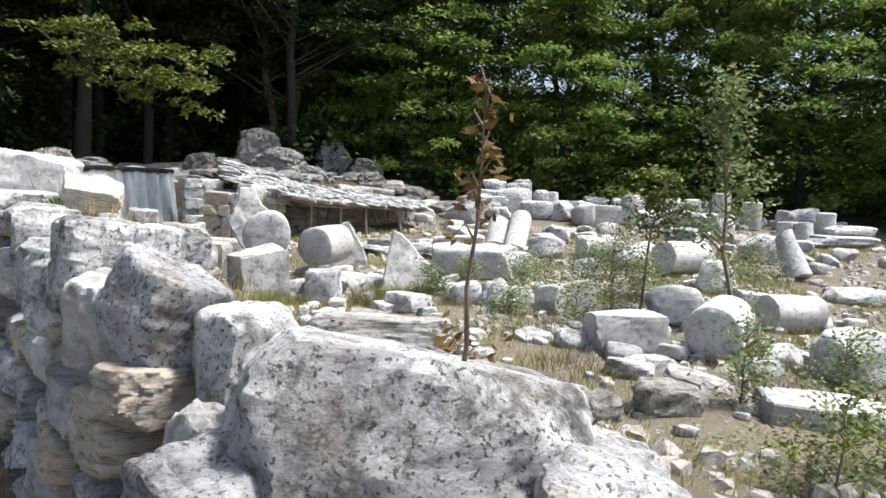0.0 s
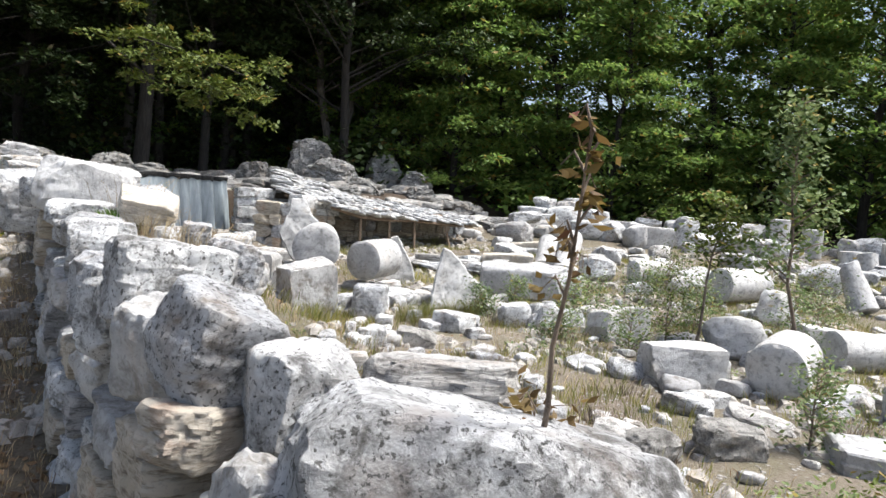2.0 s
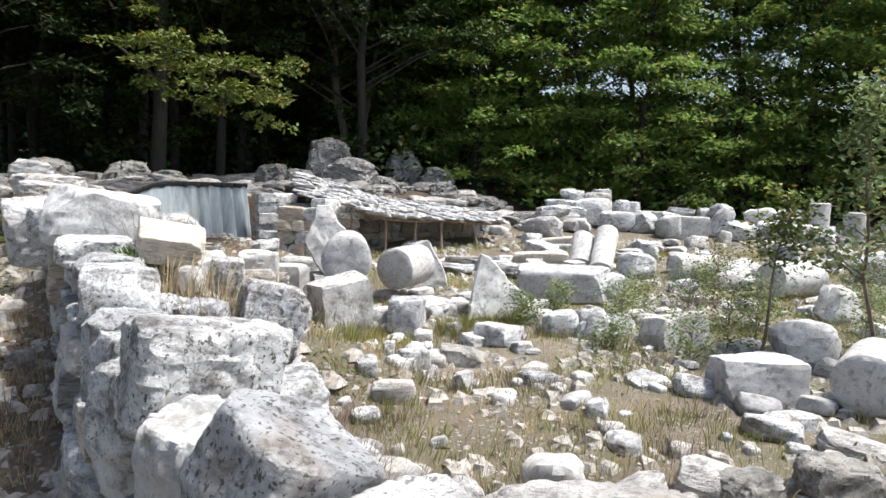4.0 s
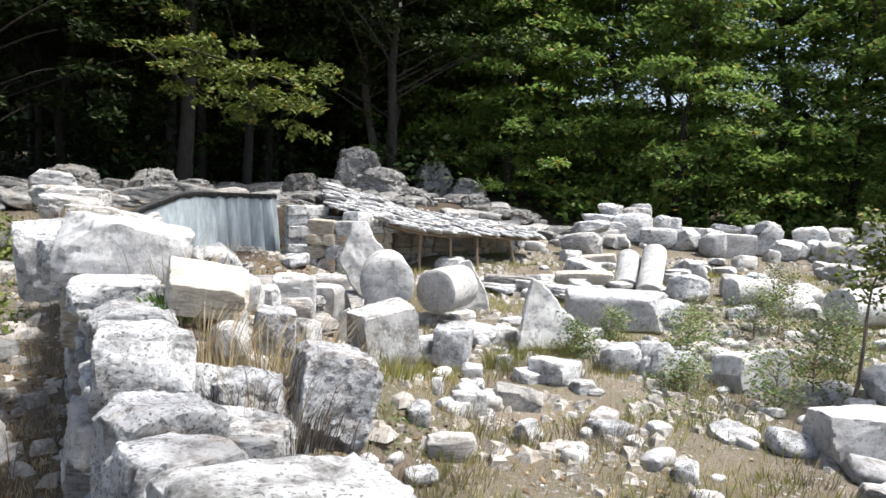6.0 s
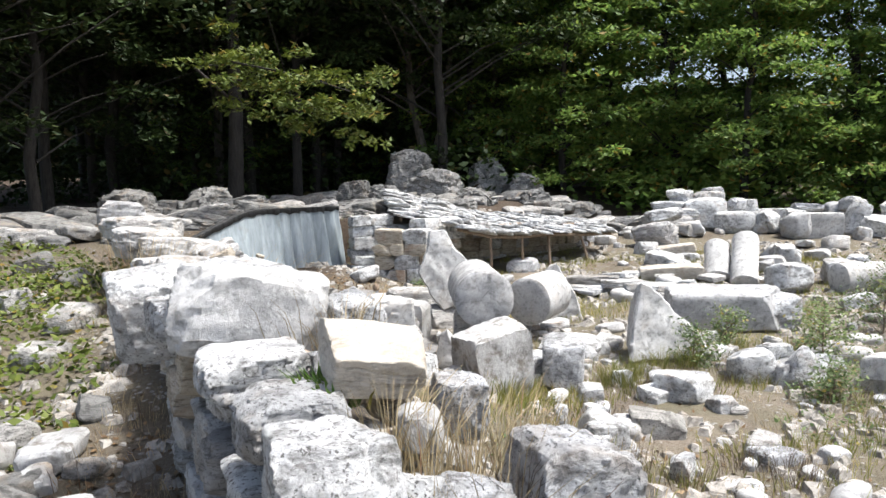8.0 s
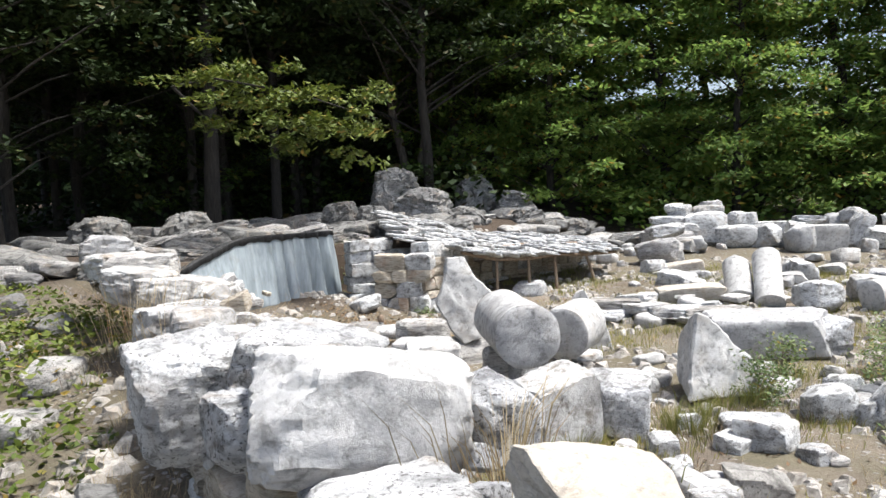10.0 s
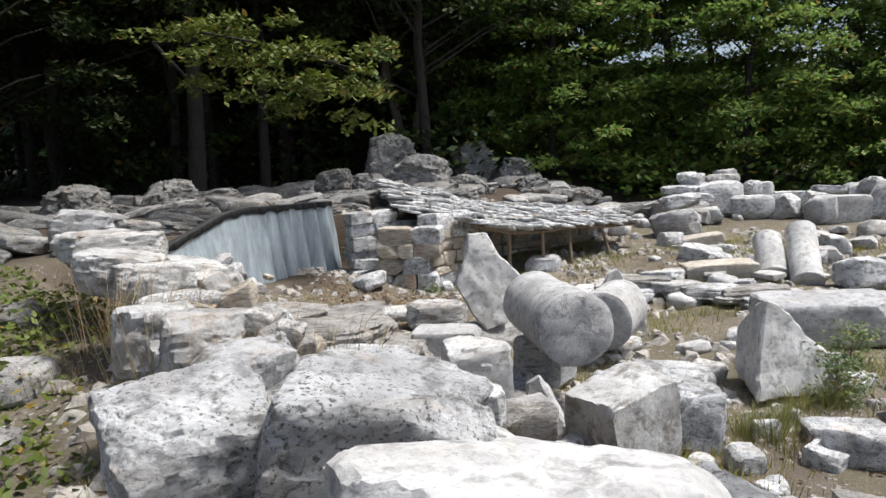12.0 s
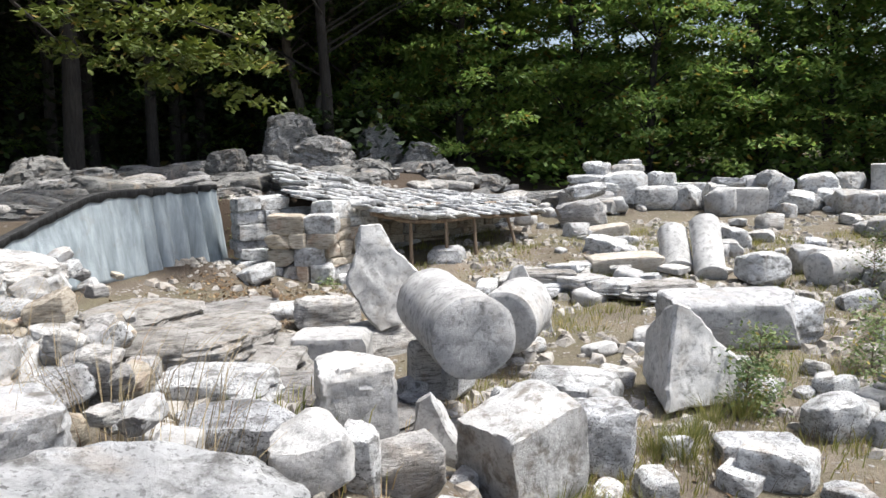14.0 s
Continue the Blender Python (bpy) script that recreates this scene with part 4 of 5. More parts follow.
# ---- sheet over the bank ----
def build_tarp():
    cols, rows = 120, 16
    a, b = Vector((-4.9, 8.7, 0)), Vector((-3.55, 11.35, 0))
    side = (b - a).normalized()
    out = Vector((side.y, -side.x, 0))
    verts, faces, hem_v = [], [], []
    for i in range(cols + 1):
        u = i / cols
        p = a + (b - a) * u
        lo, hi = 0.86 - 0.10 * u, 1.22 + 0.40 * smooth01(u * 1.9)
        fold = 0.09 * (abs(math.sin(u * 36 + 1.5 * math.sin(u * 9))) * 1.6 - 1.0 + 0.3 * math.sin(u * 101)) * smooth01((u - 0.5) * 5) + 0.015 * math.sin(u * 23)
        for j in range(rows + 1):
            v = j / rows
            lean = 0.12 + 0.10 * (1 - v)
            q = p + out * (lean + fold * (1 - 0.5 * v) + 0.02 * noise.noise(Vector((u * 8, v * 3, 1))))
            verts.append((q.x, q.y, float(lo + (hi - lo) * v)))
    w = rows + 1
    for i in range(cols):
        for j in range(rows):
            faces.append((i * w + j, (i + 1) * w + j, (i + 1) * w + j + 1, i * w + j + 1))
    sheet = tagged(new("tarpaulin"), "grey blue plastic sheet hung in folds over the bank", "tarpaulin")
    me = mesh_of("sheet", verts, faces, M_TARP, 60)
    ob = part("sheet", me, sheet)
    thick = ob.modifiers.new("thick", "SOLIDIFY")
    thick.thickness = 0.006
    hem = []
    for i in range(cols + 1):
        top = Vector(verts[i * w + rows])
        for k, (o, z) in enumerate(((0.015, -0.05 - 0.04 * noise.noise(Vector((i * 0.2, 0, 0)))), (0.02, 0.015), (-0.06, 0.02))):
            hem.append(top + out * o + Vector((0, 0, z)))
    hf = [(i * 3 + j, (i + 1) * 3 + j, (i + 1) * 3 + j + 1, i * 3 + j + 1) for i in range(cols) for j in range(2)]
    h = part("hem", mesh_of("hem", hem, hf, M_FELT, 60), sheet, "black folded top edge")
    h.modifiers.new("thick", "SOLIDIFY").thickness = 0.008


build_tarp()


# ---- low stone walls between sheet and shelter ----
def course_wall(name, ax, ay, bx, by, z0, z1, depth, mat, seed, label):
    r = random.Random(seed)
    w = tagged(new(name), label, "wall", kind="structure")
    a, b = Vector((ax, ay, 0)), Vector((bx, by, 0))
    run = (b - a).length
    yaw = math.degrees(math.atan2(by - ay, bx - ax))
    z = z0
    k = 0
    while z < z1:
        h = r.uniform(0.07, 0.19)
        s = 0.0
        while s < run:
            length = r.uniform(0.12, 0.42)
            p = a + (b - a) * ((s + length / 2) / run)
            k += 1
            put_rock("stone", p.x + r.uniform(-0.02, 0.02), p.y + r.uniform(-0.02, 0.02), z, length * 1.05, depth, h * 1.1, yaw, r.uniform(-2, 2), r.uniform(-2, 2),
                     seed * 100 + k, mat if r.random() < 0.6 else M_LIME, "", 8, 0.14, 6, 0.06, parent=w, sink=0)
            s += length
        z += h
    return w


course_wall("wall_pale", -3.2, 11.0, -2.72, 11.25, 0.62, 1.45, 0.3, M_LIME, 51, "pale squared stones of a low retaining wall")
course_wall("wall_corner", -2.8, 10.85, -2.3, 10.78, 0.6, 1.3, 0.32, M_TAN, 52, "tan coursed stones of a low ruined wall")
course_wall("wall_corner_return", -2.3, 10.85, -1.85, 11.5, 0.6, 1.28, 0.3, M_TAN, 53, "tan coursed stones of a low ruined wall")
course_wall("wall_shelter", -1.9, 12.3, 0.5, 14.2, 0.6, 1.14, 0.3, M_TAN, 54, "dark coursed stones at the back of the shelter")


# ---- shelter ----
def build_shelter():
    sh = tagged(new("shelter"), "low shelter roofed with loose stone slates on thin wooden posts", "shelter")
    front = [(-2.45, 11.0, 1.42), (-1.75, 11.1, 1.27), (-1.31, 11.3, 1.15), (-0.88, 11.6, 1.12), (-0.5, 12.0, 1.13), (0.0, 12.5, 1.08), (0.5, 12.9, 1.07)]
    for (x, y, z), lean in ((front[2], 0.0), (front[3], 0.0), (front[4], 0.02), (front[5], 0.12)):
        base = gz(x + lean, y)
        v, f = tube([(x + lean, y, base - 0.05), (x + lean * 0.5, y, (base + z) / 2), (x, y, z + 0.02)], [0.025, 0.022, 0.02], 8)
        part("post", mesh_of("post", v, f, M_TIMBER, 60), sh, "thin round wooden post")
    for k in range(2):
        v, f = tube([(x - k * 0.45, y + k * 0.3, z + 0.02 + k * 0.14) for x, y, z in front[1:]], [0.025] * 6, 8)
        part("beam", mesh_of("beam", v, f, M_TIMBER, 60), sh, "rough wooden pole")
    r = random.Random(3)
    shapes = [mesh_of("slate", rock_data(600 + k, 6, 0.2, 5, 0.10, 0.0)[0] * 0.5, GRIDS[6][1], M_LIME, 32) for k in range(8)]
    for row in range(11):
        v = row / 8.5
        u = 0.0
        while u < 1.0:
            s = u * 6
            i = min(int(s), 5)
            t = s - i
            p = Vector(front[i]).lerp(Vector(front[i + 1]), t)
            q = p + Vector((-0.5, 1.9, 0.30 - 0.12 * u)) * v * (1 - 0.4 * u)
            size = r.uniform(0.22, 0.42)
            ob = part("slate", r.choice(shapes), sh)
            ob.matrix_basis = pose(q.x, q.y, q.z + 0.055 + r.uniform(0, 0.025), r.uniform(-6, 6), r.uniform(6, 16), r.uniform(20, 90)) @ Matrix.Diagonal((size, size * 0.75, r.uniform(0.03, 0.055), 1))
            u += r.uniform(0.045, 0.08)


build_shelter()


# ---- trees ----
def crown_points(rng, sprays, per):
    pts = []
    for c, r, th in sprays:
        a = rng.uniform(0, 2 * np.pi, per)
        d = np.sqrt(rng.uniform(0, 1, per)) * r
        z = rng.normal(0, th, per) - 0.22 * d * d / r
        pts.append(np.stack([c[0] + d * np.cos(a), c[1] + d * np.sin(a), c[2] + z], 1))
    return np.concatenate(pts)


def make_tree(name, seed, height, low, spread, sprays, per, leaf, leaf_mat, label, lean=0.0, fork=False, size=(0.12, 0.2), bark=M_SHADE_BARK):
    rng = np.random.default_rng(seed)
    tree = tagged(new(name), label, "tree", "trees of the wood")
    pieces = []
    top = Vector((lean, 0.2, height))
    stem = [Vector((0, 0, -0.4)).lerp(top, k / 7) + Vector((rng.normal(0, 0.06), rng.normal(0, 0.06), 0)) * (k > 0) for k in range(8)]
    pieces.append(tube(stem, [0.12 * (1 - 0.85 * k / 7) + 0.012 for k in range(8)], 9))
    if fork:
        s2 = [Vector((0.1, 0, -0.4)), Vector((0.22, 0.05, 0.6)), Vector((0.55, 0.1, 2.0)), Vector((0.8, 0.2, 3.6)), Vector((1.3, 0.3, 6))]
        pieces.append(tube(s2, [0.14, 0.12, 0.1, 0.07, 0.03], 8))
    cl = []
    for k in range(sprays):
        f = rng.uniform(0, 1) ** 0.9
        z = low + (height - low) * f
        reach = spread * (1 - 0.75 * f ** 1.6) * rng.uniform(0.1, 1.0) ** 0.6
        a = rng.uniform(0, 2 * np.pi)
        axis = Vector((0, 0, -0.4)).lerp(top, (z + 0.4) / (height + 0.4))
        c = Vector((axis.x + reach * math.cos(a), axis.y + reach * math.sin(a), z))
        cl.append((c, rng.uniform(0.4, 0.85), rng.uniform(0.05, 0.11)))
        if k % 3 == 0:
            start = Vector((0, 0, -0.4)).lerp(top, max(0.05, (z - 0.45 * reach + 0.4) / (height + 0.4)))
            mid = start.lerp(c, 0.5) + Vector((0, 0, 0.12))
            pieces.append(tube([start, mid, c], [0.03, 0.018, 0.006], 5))
    v, f = joined(pieces)
    part("trunk", mesh_of("trunk", v, f, bark, 60), tree)
    pts = crown_points(rng, cl, per)
    part("crown", leaves_mesh("crown", pts, rng.uniform(*size, len(pts)), leaf_mat, rng), tree)
    return tree


def plant(tree, spots, seed):
    r = random.Random(seed)
    for k, (x, y, s) in enumerate(spots):
        m = pose(x, y, gz(x, y), 0, 0, r.uniform(0, 360))
        if k == 0:
            tree.matrix_basis = m
            t = tree
        else:
            t = copy_thing(tree, m)
        t.scale = (s, s, s * r.uniform(0.9, 1.1))


oak = make_tree("tree", 1, 9.0, 1.0, 3.0, 150, 115, 0.12, M_LEAF, "broadleaved tree with layered green sprays and grey trunk darkened for shade")
ash = make_tree("tree", 2, 11, 1.6, 2.7, 150, 115, 0.12, M_SHADE_LEAF, "tall green tree with layered sprays darkened for shade")
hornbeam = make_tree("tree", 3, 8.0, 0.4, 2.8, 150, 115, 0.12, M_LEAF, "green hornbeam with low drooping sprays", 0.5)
forked = make_tree("tree", 4, 10, 2.4, 3.0, 140, 115, 0.12, M_SHADE_LEAF, "forked tree with two grey bare trunks", -0.8, True, bark=M_GREYBARK)
canopy = make_tree("tree", 5, 12, 3.6, 4.0, 210, 110, 0.12, M_SHADE_LEAF, "tall spreading tree added for shade, its high crown darkened")
forked.matrix_basis = pose(-3.35, 20.2, gz(-3.35, 20.2), 0, 0, 20)
plant(oak, [(5.2, 20.0, 1), (13, 18.6, 0.9), (18, 23, 0.9), (-5.5, 25, 1.1), (-1.5, 30, 1.3), (8.5, 18.9, 0.9)], 1)
plant(ash, [(2.0, 23.8, 1), (-6.0, 21.5, 1), (-11.5, 19.5, 1.1), (-9, 26.5, 1.2), (-5, 30, 1.3), (-13, 31, 1.3), (-1.2, 25.5, 1.1), (-2.5, 22.6, 1), (-10.2, 14.5, 0.9), (-14, 17, 1), (-7.5, 23.5, 1.1)], 2)
plant(hornbeam, [(2.9, 19.4, 1), (7.0, 19.2, 1), (10.2, 17.6, 1), (14.8, 15.6, 0.95), (-4.6, 23.0, 1), (17.5, 18, 0.9), (-0.2, 22, 1.1), (-9, 22.5, 1.1), (0.2, 19.4, 0.8), (12.2, 14.6, 0.8), (1.4, 20.6, 1.1), (4.2, 18.6, 0.8), (11.2, 21.5, 0.95), (8.8, 20.8, 1.1), (16.2, 17.4, 1.0), (14.4, 20.5, 1.1), (5.2, 23.4, 1.0), (-1.4, 20.9, 0.9), (12.6, 16.8, 1.0)], 3)
# Extra crowns, some out of view, added to block sky light over the slope.
plant(canopy, [(-10.6, 10.0, 1), (-9, 23.5, 1.2), (-10, 13.0, 1), (-8.8, 5.5, 1), (-4.8, 22.4, 1.1), (-7, 22.5, 1.15), (-11, 16, 1), (-11.5, 8.5, 1), (-5.4, 23.5, 1.2), (-10.5, 22, 1.1), (-13, 12, 1), (-2.2, 20.8, 0.9), (-12, 4, 1), (-6.4, 20.6, 1), (-3.6, 23.6, 1.1), (-8, 20, 1.05)] + [(-16 + 3.1 * (k % 5) + (k * 7 % 5) * 0.3, 18.5 + 2.9 * (k // 5) + (k * 3 % 4) * 0.4, 1.0) for k in range(20)], 4)


def build_branch():
    """The tree whose long yellow-green limb hangs over the sheet."""
    rng = np.random.default_rng(8)
    tree = tagged(new("tree"), "tree with a long low limb of yellow green leaves", "tree", "trees of the wood")
    base = Vector((-7.4, 17.4, gz(-7.4, 17.4)))
    limb = [base + Vector((0, 0, 2.4)), Vector((-6.0, 12.6, 3.85)), Vector((-4.7, 10.9, 3.6)), Vector((-3.6, 10.5, 3.3)), Vector((-2.7, 10.9, 3.0))]
    pieces = [tube([base - Vector((0, 0, 0.3)), base + Vector((0.1, 0, 2)), base + Vector((0, 0.3, 5)), base + Vector((0.4, 0.2, 8.5))], [0.2, 0.16, 0.12, 0.03], 9),
              tube(limb, [0.035, 0.022, 0.016, 0.011, 0.005], 7)]
    cl = []
    for k in range(50):
        s = rng.uniform(0.40, 1.0) * 4
        i = min(int(s), 3)
        p = limb[i].lerp(limb[i + 1], s - i) + Vector((rng.normal(0, 0.25), rng.normal(0, 0.3), rng.normal(-0.1, 0.24)))
        cl.append((p, rng.uniform(0.16, 0.34), 0.035))
    v, f = joined(pieces)
    part("trunk", mesh_of("trunk", v, f, M_SHADE_BARK, 60), tree)
    pts = crown_points(rng, cl, 60)
    part("limb_leaves", leaves_mesh("limb_leaves", pts, rng.uniform(0.07, 0.13, len(pts)), M_LEAF_YEL, rng), tree, "yellow green leaves")
    cl2 = [(base + Vector((rng.normal(0, 1.3), rng.normal(0.3, 1.2), rng.uniform(3.2, 8.5))), rng.uniform(0.5, 0.9), 0.12) for k in range(70)]
    pts = crown_points(rng, cl2, 90)
    part("crown", leaves_mesh("crown", pts, rng.uniform(0.1, 0.16, len(pts)), M_SHADE_LEAF, rng), tree)


build_branch()


def build_far_wood():
    """Dense far foliage behind the trees, its colour darkened for shade."""
    rng = np.random.default_rng(77)
    n = 70000
    x, y = rng.uniform(-45, 50, n), rng.uniform(33, 46, n)
    z = np.array([float(land(a, b)) for a, b in zip(x, y)]) + rng.uniform(0, 1, n) ** 1.6 * np.where(x < 0, 11, 4.2 - 0.03 * x)
    me = leaves_mesh("far_wood", np.stack([x, y, z], 1), rng.uniform(0.5, 1.0, n), M_SHADE_LEAF, rng, 0.9, 0.8)
    tagged(new("far_wood", me), "dense green wood on the hillside behind, darkened for shade", "wood", kind="stuff")


build_far_wood()


def build_undergrowth():
    """Low bushes closing the foot of the wood, western ones darkened for shade."""
    rng = np.random.default_rng(78)
    pts = []
    for _ in range(420):
        x = rng.uniform(-16, 18)
        y = rng.uniform(17.6, 31) if x > -4 else rng.uniform(18 + max(0, x + 9) * 0.4, 31)
        h, r = rng.uniform(0.7, 2.2 if x > -3.5 else 3.4), rng.uniform(0.5, 1.1)
        n = 95 if x > -3.5 else 150
        a, d = rng.uniform(0, 2 * np.pi, n), np.sqrt(rng.uniform(0, 1, n)) * r
        z = float(land(x, y)) + rng.uniform(0, 1, n) * h
        pts.append(np.stack([x + d * np.cos(a), y + d * np.sin(a), z], 1))
    pts = np.concatenate(pts)
    # west gets the shade-dark leaf colour, east the bright one
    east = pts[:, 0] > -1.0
    for where, mat, label in ((~east, M_SHADE_LEAF, "low bushes at the foot of the wood, darkened for shade"), (east, M_LEAF, "low green bushes at the foot of the wood")):
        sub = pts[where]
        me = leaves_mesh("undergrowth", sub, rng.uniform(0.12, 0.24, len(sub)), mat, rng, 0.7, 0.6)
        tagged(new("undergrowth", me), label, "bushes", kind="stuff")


build_undergrowth()


# ---- saplings and shrubs ----
def make_sapling(name, x, y, z, height, lean, leaves, leaf_size, mat, seed, label, spread=0.3, start=0.35, stem=0.012, twigs=9, category="sapling"):
    rng = np.random.default_rng(seed)
    ob = tagged(new(name), label, category)
    ob.location = (x, y, z)
    top = Vector((lean[0], lean[1], height))
    bow = [Vector((0, 0, -0.05)).lerp(top, k / 6) + Vector((rng.normal(0, 0.012), rng.normal(0, 0.012), 0)) * (k > 0) * height for k in range(7)]
    pieces = [tube(bow, [stem * (1 - 0.8 * k / 6) for k in range(7)], 6)]
    pts = []
    for k in range(twigs):
        f = start + (1 - start) * (k + rng.uniform(0, 1)) / twigs
        i = min(int(f * 6), 5)
        s = bow[i].lerp(bow[i + 1], f * 6 - i)
        a = rng.uniform(0, 2 * np.pi)
        e = s + Vector((math.cos(a), math.sin(a), rng.uniform(0.2, 0.8))) * spread * rng.uniform(0.5, 1) * (1.1 - 0.6 * f)
        pieces.append(tube([s, s.lerp(e, 0.5) + Vector((0, 0, 0.02)), e], [stem * 0.4, stem * 0.3, stem * 0.12], 5))
        m = max(2, int(leaves / twigs))
        q = rng.uniform(0.3, 1.1, m)
        pts.append(np.array([s.lerp(e, v) for v in q]) + rng.normal(0, spread * 0.16, (m, 3)))
    v, f = joined(pieces)
    part("stem", mesh_of("stem", v, f, M_TWIG, 60), ob)
    pts = np.concatenate(pts)
    part("leaves", leaves_mesh("leaves", pts, rng.uniform(0.6, 1.1, len(pts)) * leaf_size, mat, rng, 0.9, 0.5), ob)
    return ob


make_sapling("sapling", 0.125, 1.17, 1.13, 0.50, (0.005, -0.25), 90, 0.026, M_BROWNLEAF, 1, "thin oak sapling with withered brown and yellow leaves", 0.055, 0.62, 0.0055, 12)
make_sapling("sapling", 0.11, 1.20, 1.10, 0.15, (0.02, -0.02), 150, 0.026, M_BROWNLEAF, 2, "small oak seedling with brown and yellow leaves", 0.10, 0.1, 0.004, 10)
make_sapling("sapling", 2.08, 5.92, gz(2.08, 5.92), 1.25, (0.22, 0.1), 800, 0.06, M_LEAF_YEL, 3, "slender sapling with small green leaves", 0.34, 0.55, 0.016, 14)
make_sapling("sapling", 2.72, 5.6, gz(2.72, 5.6), 2.1, (-0.06, 0.1), 1500, 0.066, M_SAGE, 4, "tall slender sapling with pale green leaves", 0.42, 0.3, 0.018, 26)
for k, (x, y, h, s) in enumerate(((1.9, 6.1, 0.42, 0.34), (2.2, 6.3, 0.4, 0.3), (1.25, 6.9, 0.32, 0.26), (1.9, 3.7, 0.4, 0.2), (1.75, 2.6, 0.32, 0.26), (2.05, 2.75, 0.3, 0.26),
                                  (2.9, 6.0, 0.45, 0.3), (2.2, 8.0, 0.36, 0.3), (2.6, 8.4, 0.4, 0.34), (0.75, 7.55, 0.24, 0.18), (1.5, 7.5, 0.3, 0.26), (0.35, 6.95, 0.22, 0.2), (3.0, 9.6, 0.4, 0.3), (2.5, 7.0, 0.4, 0.36), (1.5, 5.75, 0.3, 0.26), (3.6, 6.9, 0.4, 0.32), (4.3, 8.4, 0.4, 0.36), (4.0, 5.2, 0.34, 0.3), (2.6, 3.9, 0.3, 0.24), (1.0, 6.1, 0.2, 0.2))):
    make_sapling("shrub", x, y, gz(x, y), h * 1.15, (0.03, 0.02), 760, 0.036, M_SAGE if k % 4 else M_LEAF_YEL, 20 + k, "low green shrub growing between the stones", s * 1.2, 0.05, 0.008, 24, "shrub")


def build_grass(name, spots, mat, label, seed, size=(0.1, 0.24), per=60, width=0.006, spread=0.1):
    rng = np.random.default_rng(seed)
    verts, faces = [], []
    for x, y, z in spots:
        for _ in range(per):
            a, d = rng.uniform(0, 2 * math.pi), abs(rng.normal(0, spread))
            p = Vector((x + d * math.cos(a), y + d * math.sin(a), z - 0.01))
            h = rng.uniform(*size)
            tip = Vector((math.cos(a), math.sin(a), 0)) * h * rng.uniform(0.1, 0.7)
            s = Vector((-math.sin(a + 1), math.cos(a + 1), 0)) * width
            i = len(verts)
            verts += [p - s, p + s, p + s * 0.7 + tip * 0.4 + Vector((0, 0, h * 0.6)), p - s * 0.7 + tip * 0.4 + Vector((0, 0, h * 0.6)), p + tip + Vector((0, 0, h * 0.9))]
            faces += [(i, i + 1, i + 2, i + 3), (i + 3, i + 2, i + 4)]
    tagged(new(name, mesh_of(name, verts, faces, mat)), label, "grass", kind="stuff")


rg = random.Random(9)


def spots(n, x0, x1, y0, y1):
    out = []
    while len(out) < n:
        x, y = rg.uniform(x0, x1), rg.uniform(y0, y1)
        if x > float(along(WALL_X, y)) + 0.5 and not (x < -1.3 and 6.2 < y < 10.6) and noise.noise(Vector((x * 0.8, y * 0.8, 5))) > -0.15:
            out.append((x, y, gz(x, y)))
    return out


build_grass("grass", spots(1700, -2.5, 9.5, 2.3, 13.5), M_GRASS, "patchy green and straw coloured grass between stones", 1, (0.04, 0.12), 30, 0.003, 0.15)
build_grass("dry_grass", spots(480, -2.0, 6, 2.5, 9), M_DRY, "dry straw and thin twigs between stones", 7, (0.04, 0.12), 20, 0.002, 0.14)
build_grass("grass", [(x, y, gz(x, y)) for x, y in ((-0.2, 6.45), (-0.1, 6.6), (-0.3, 6.55), (0.3, 6.85), (-1.0, 5.75), (-0.9, 5.9), (0.1, 6.8))], M_GRASS, "tall yellow green grass tufts beside the stones", 2, (0.10, 0.24), 120, 0.0022, 0.05)
build_grass("dry_grass", [(-1.02, 2.93, 1.2), (-1.1, 2.86, 1.22), (-0.95, 3.05, 1.18), (-1.18, 2.9, 1.25), (-0.98, 2.7, 1.15), (-1.4, 3.4, 1.36), (-2.55, 4.9, 1.3), (-2.4, 4.6, 1.3), (-2.0, 4.45, 1.3), (-2.75, 5.4, 1.2)], M_DRY, "dry straw coloured stalks on the wall", 3, (0.08, 0.24), 90, 0.0014, 0.07)
build_grass("dry_grass", [(-2.9, 5.2, 1.2), (-3.05, 5.6, 1.2), (-2.8, 5.7, 1.1), (-2.5, 5.2, 1.1), (-3.2, 5.5, 1.3), (-2.3, 5.0, 1.15), (-2.2, 5.3, 1.0)], M_DRY, "long arching pale dry grass stalks on the bank", 33, (0.2, 0.5), 60, 0.0014, 0.13)
build_grass("dead_twigs", [(-1.05, 2.68, 1.17), (-0.93, 2.8, 1.2), (-0.86, 2.66, 1.12), (-1.0, 2.55, 1.12)], M_CORE, "dark dead twigs tangled over the wall stones", 34, (0.05, 0.15), 110, 0.0013, 0.06)
build_grass("grass", [(-1.36, 3.08, 1.33), (-1.33, 3.06, 1.33), (-1.39, 3.1, 1.33)], M_LEAF, "small fresh green weed on the wall", 4, (0.05, 0.1), 40, 0.008, 0.03)

foot = [(float(along(FACE, y)) - rg.uniform(0.08, 0.5), y) for y in (rg.uniform(0.9, 6.4) for _ in range(130))]
build_grass("dry_grass", [(x, y, gz(x, y)) for x, y in foot], M_DRY, "dry grass and straw at the foot of the wall", 35, (0.03, 0.12), 16, 0.0015, 0.09)
build_grass("dead_twigs", [(x, y, gz(x, y)) for x, y in foot[::3]], M_TWIG, "thin dead twigs at the foot of the wall", 36, (0.06, 0.22), 9, 0.002, 0.12)
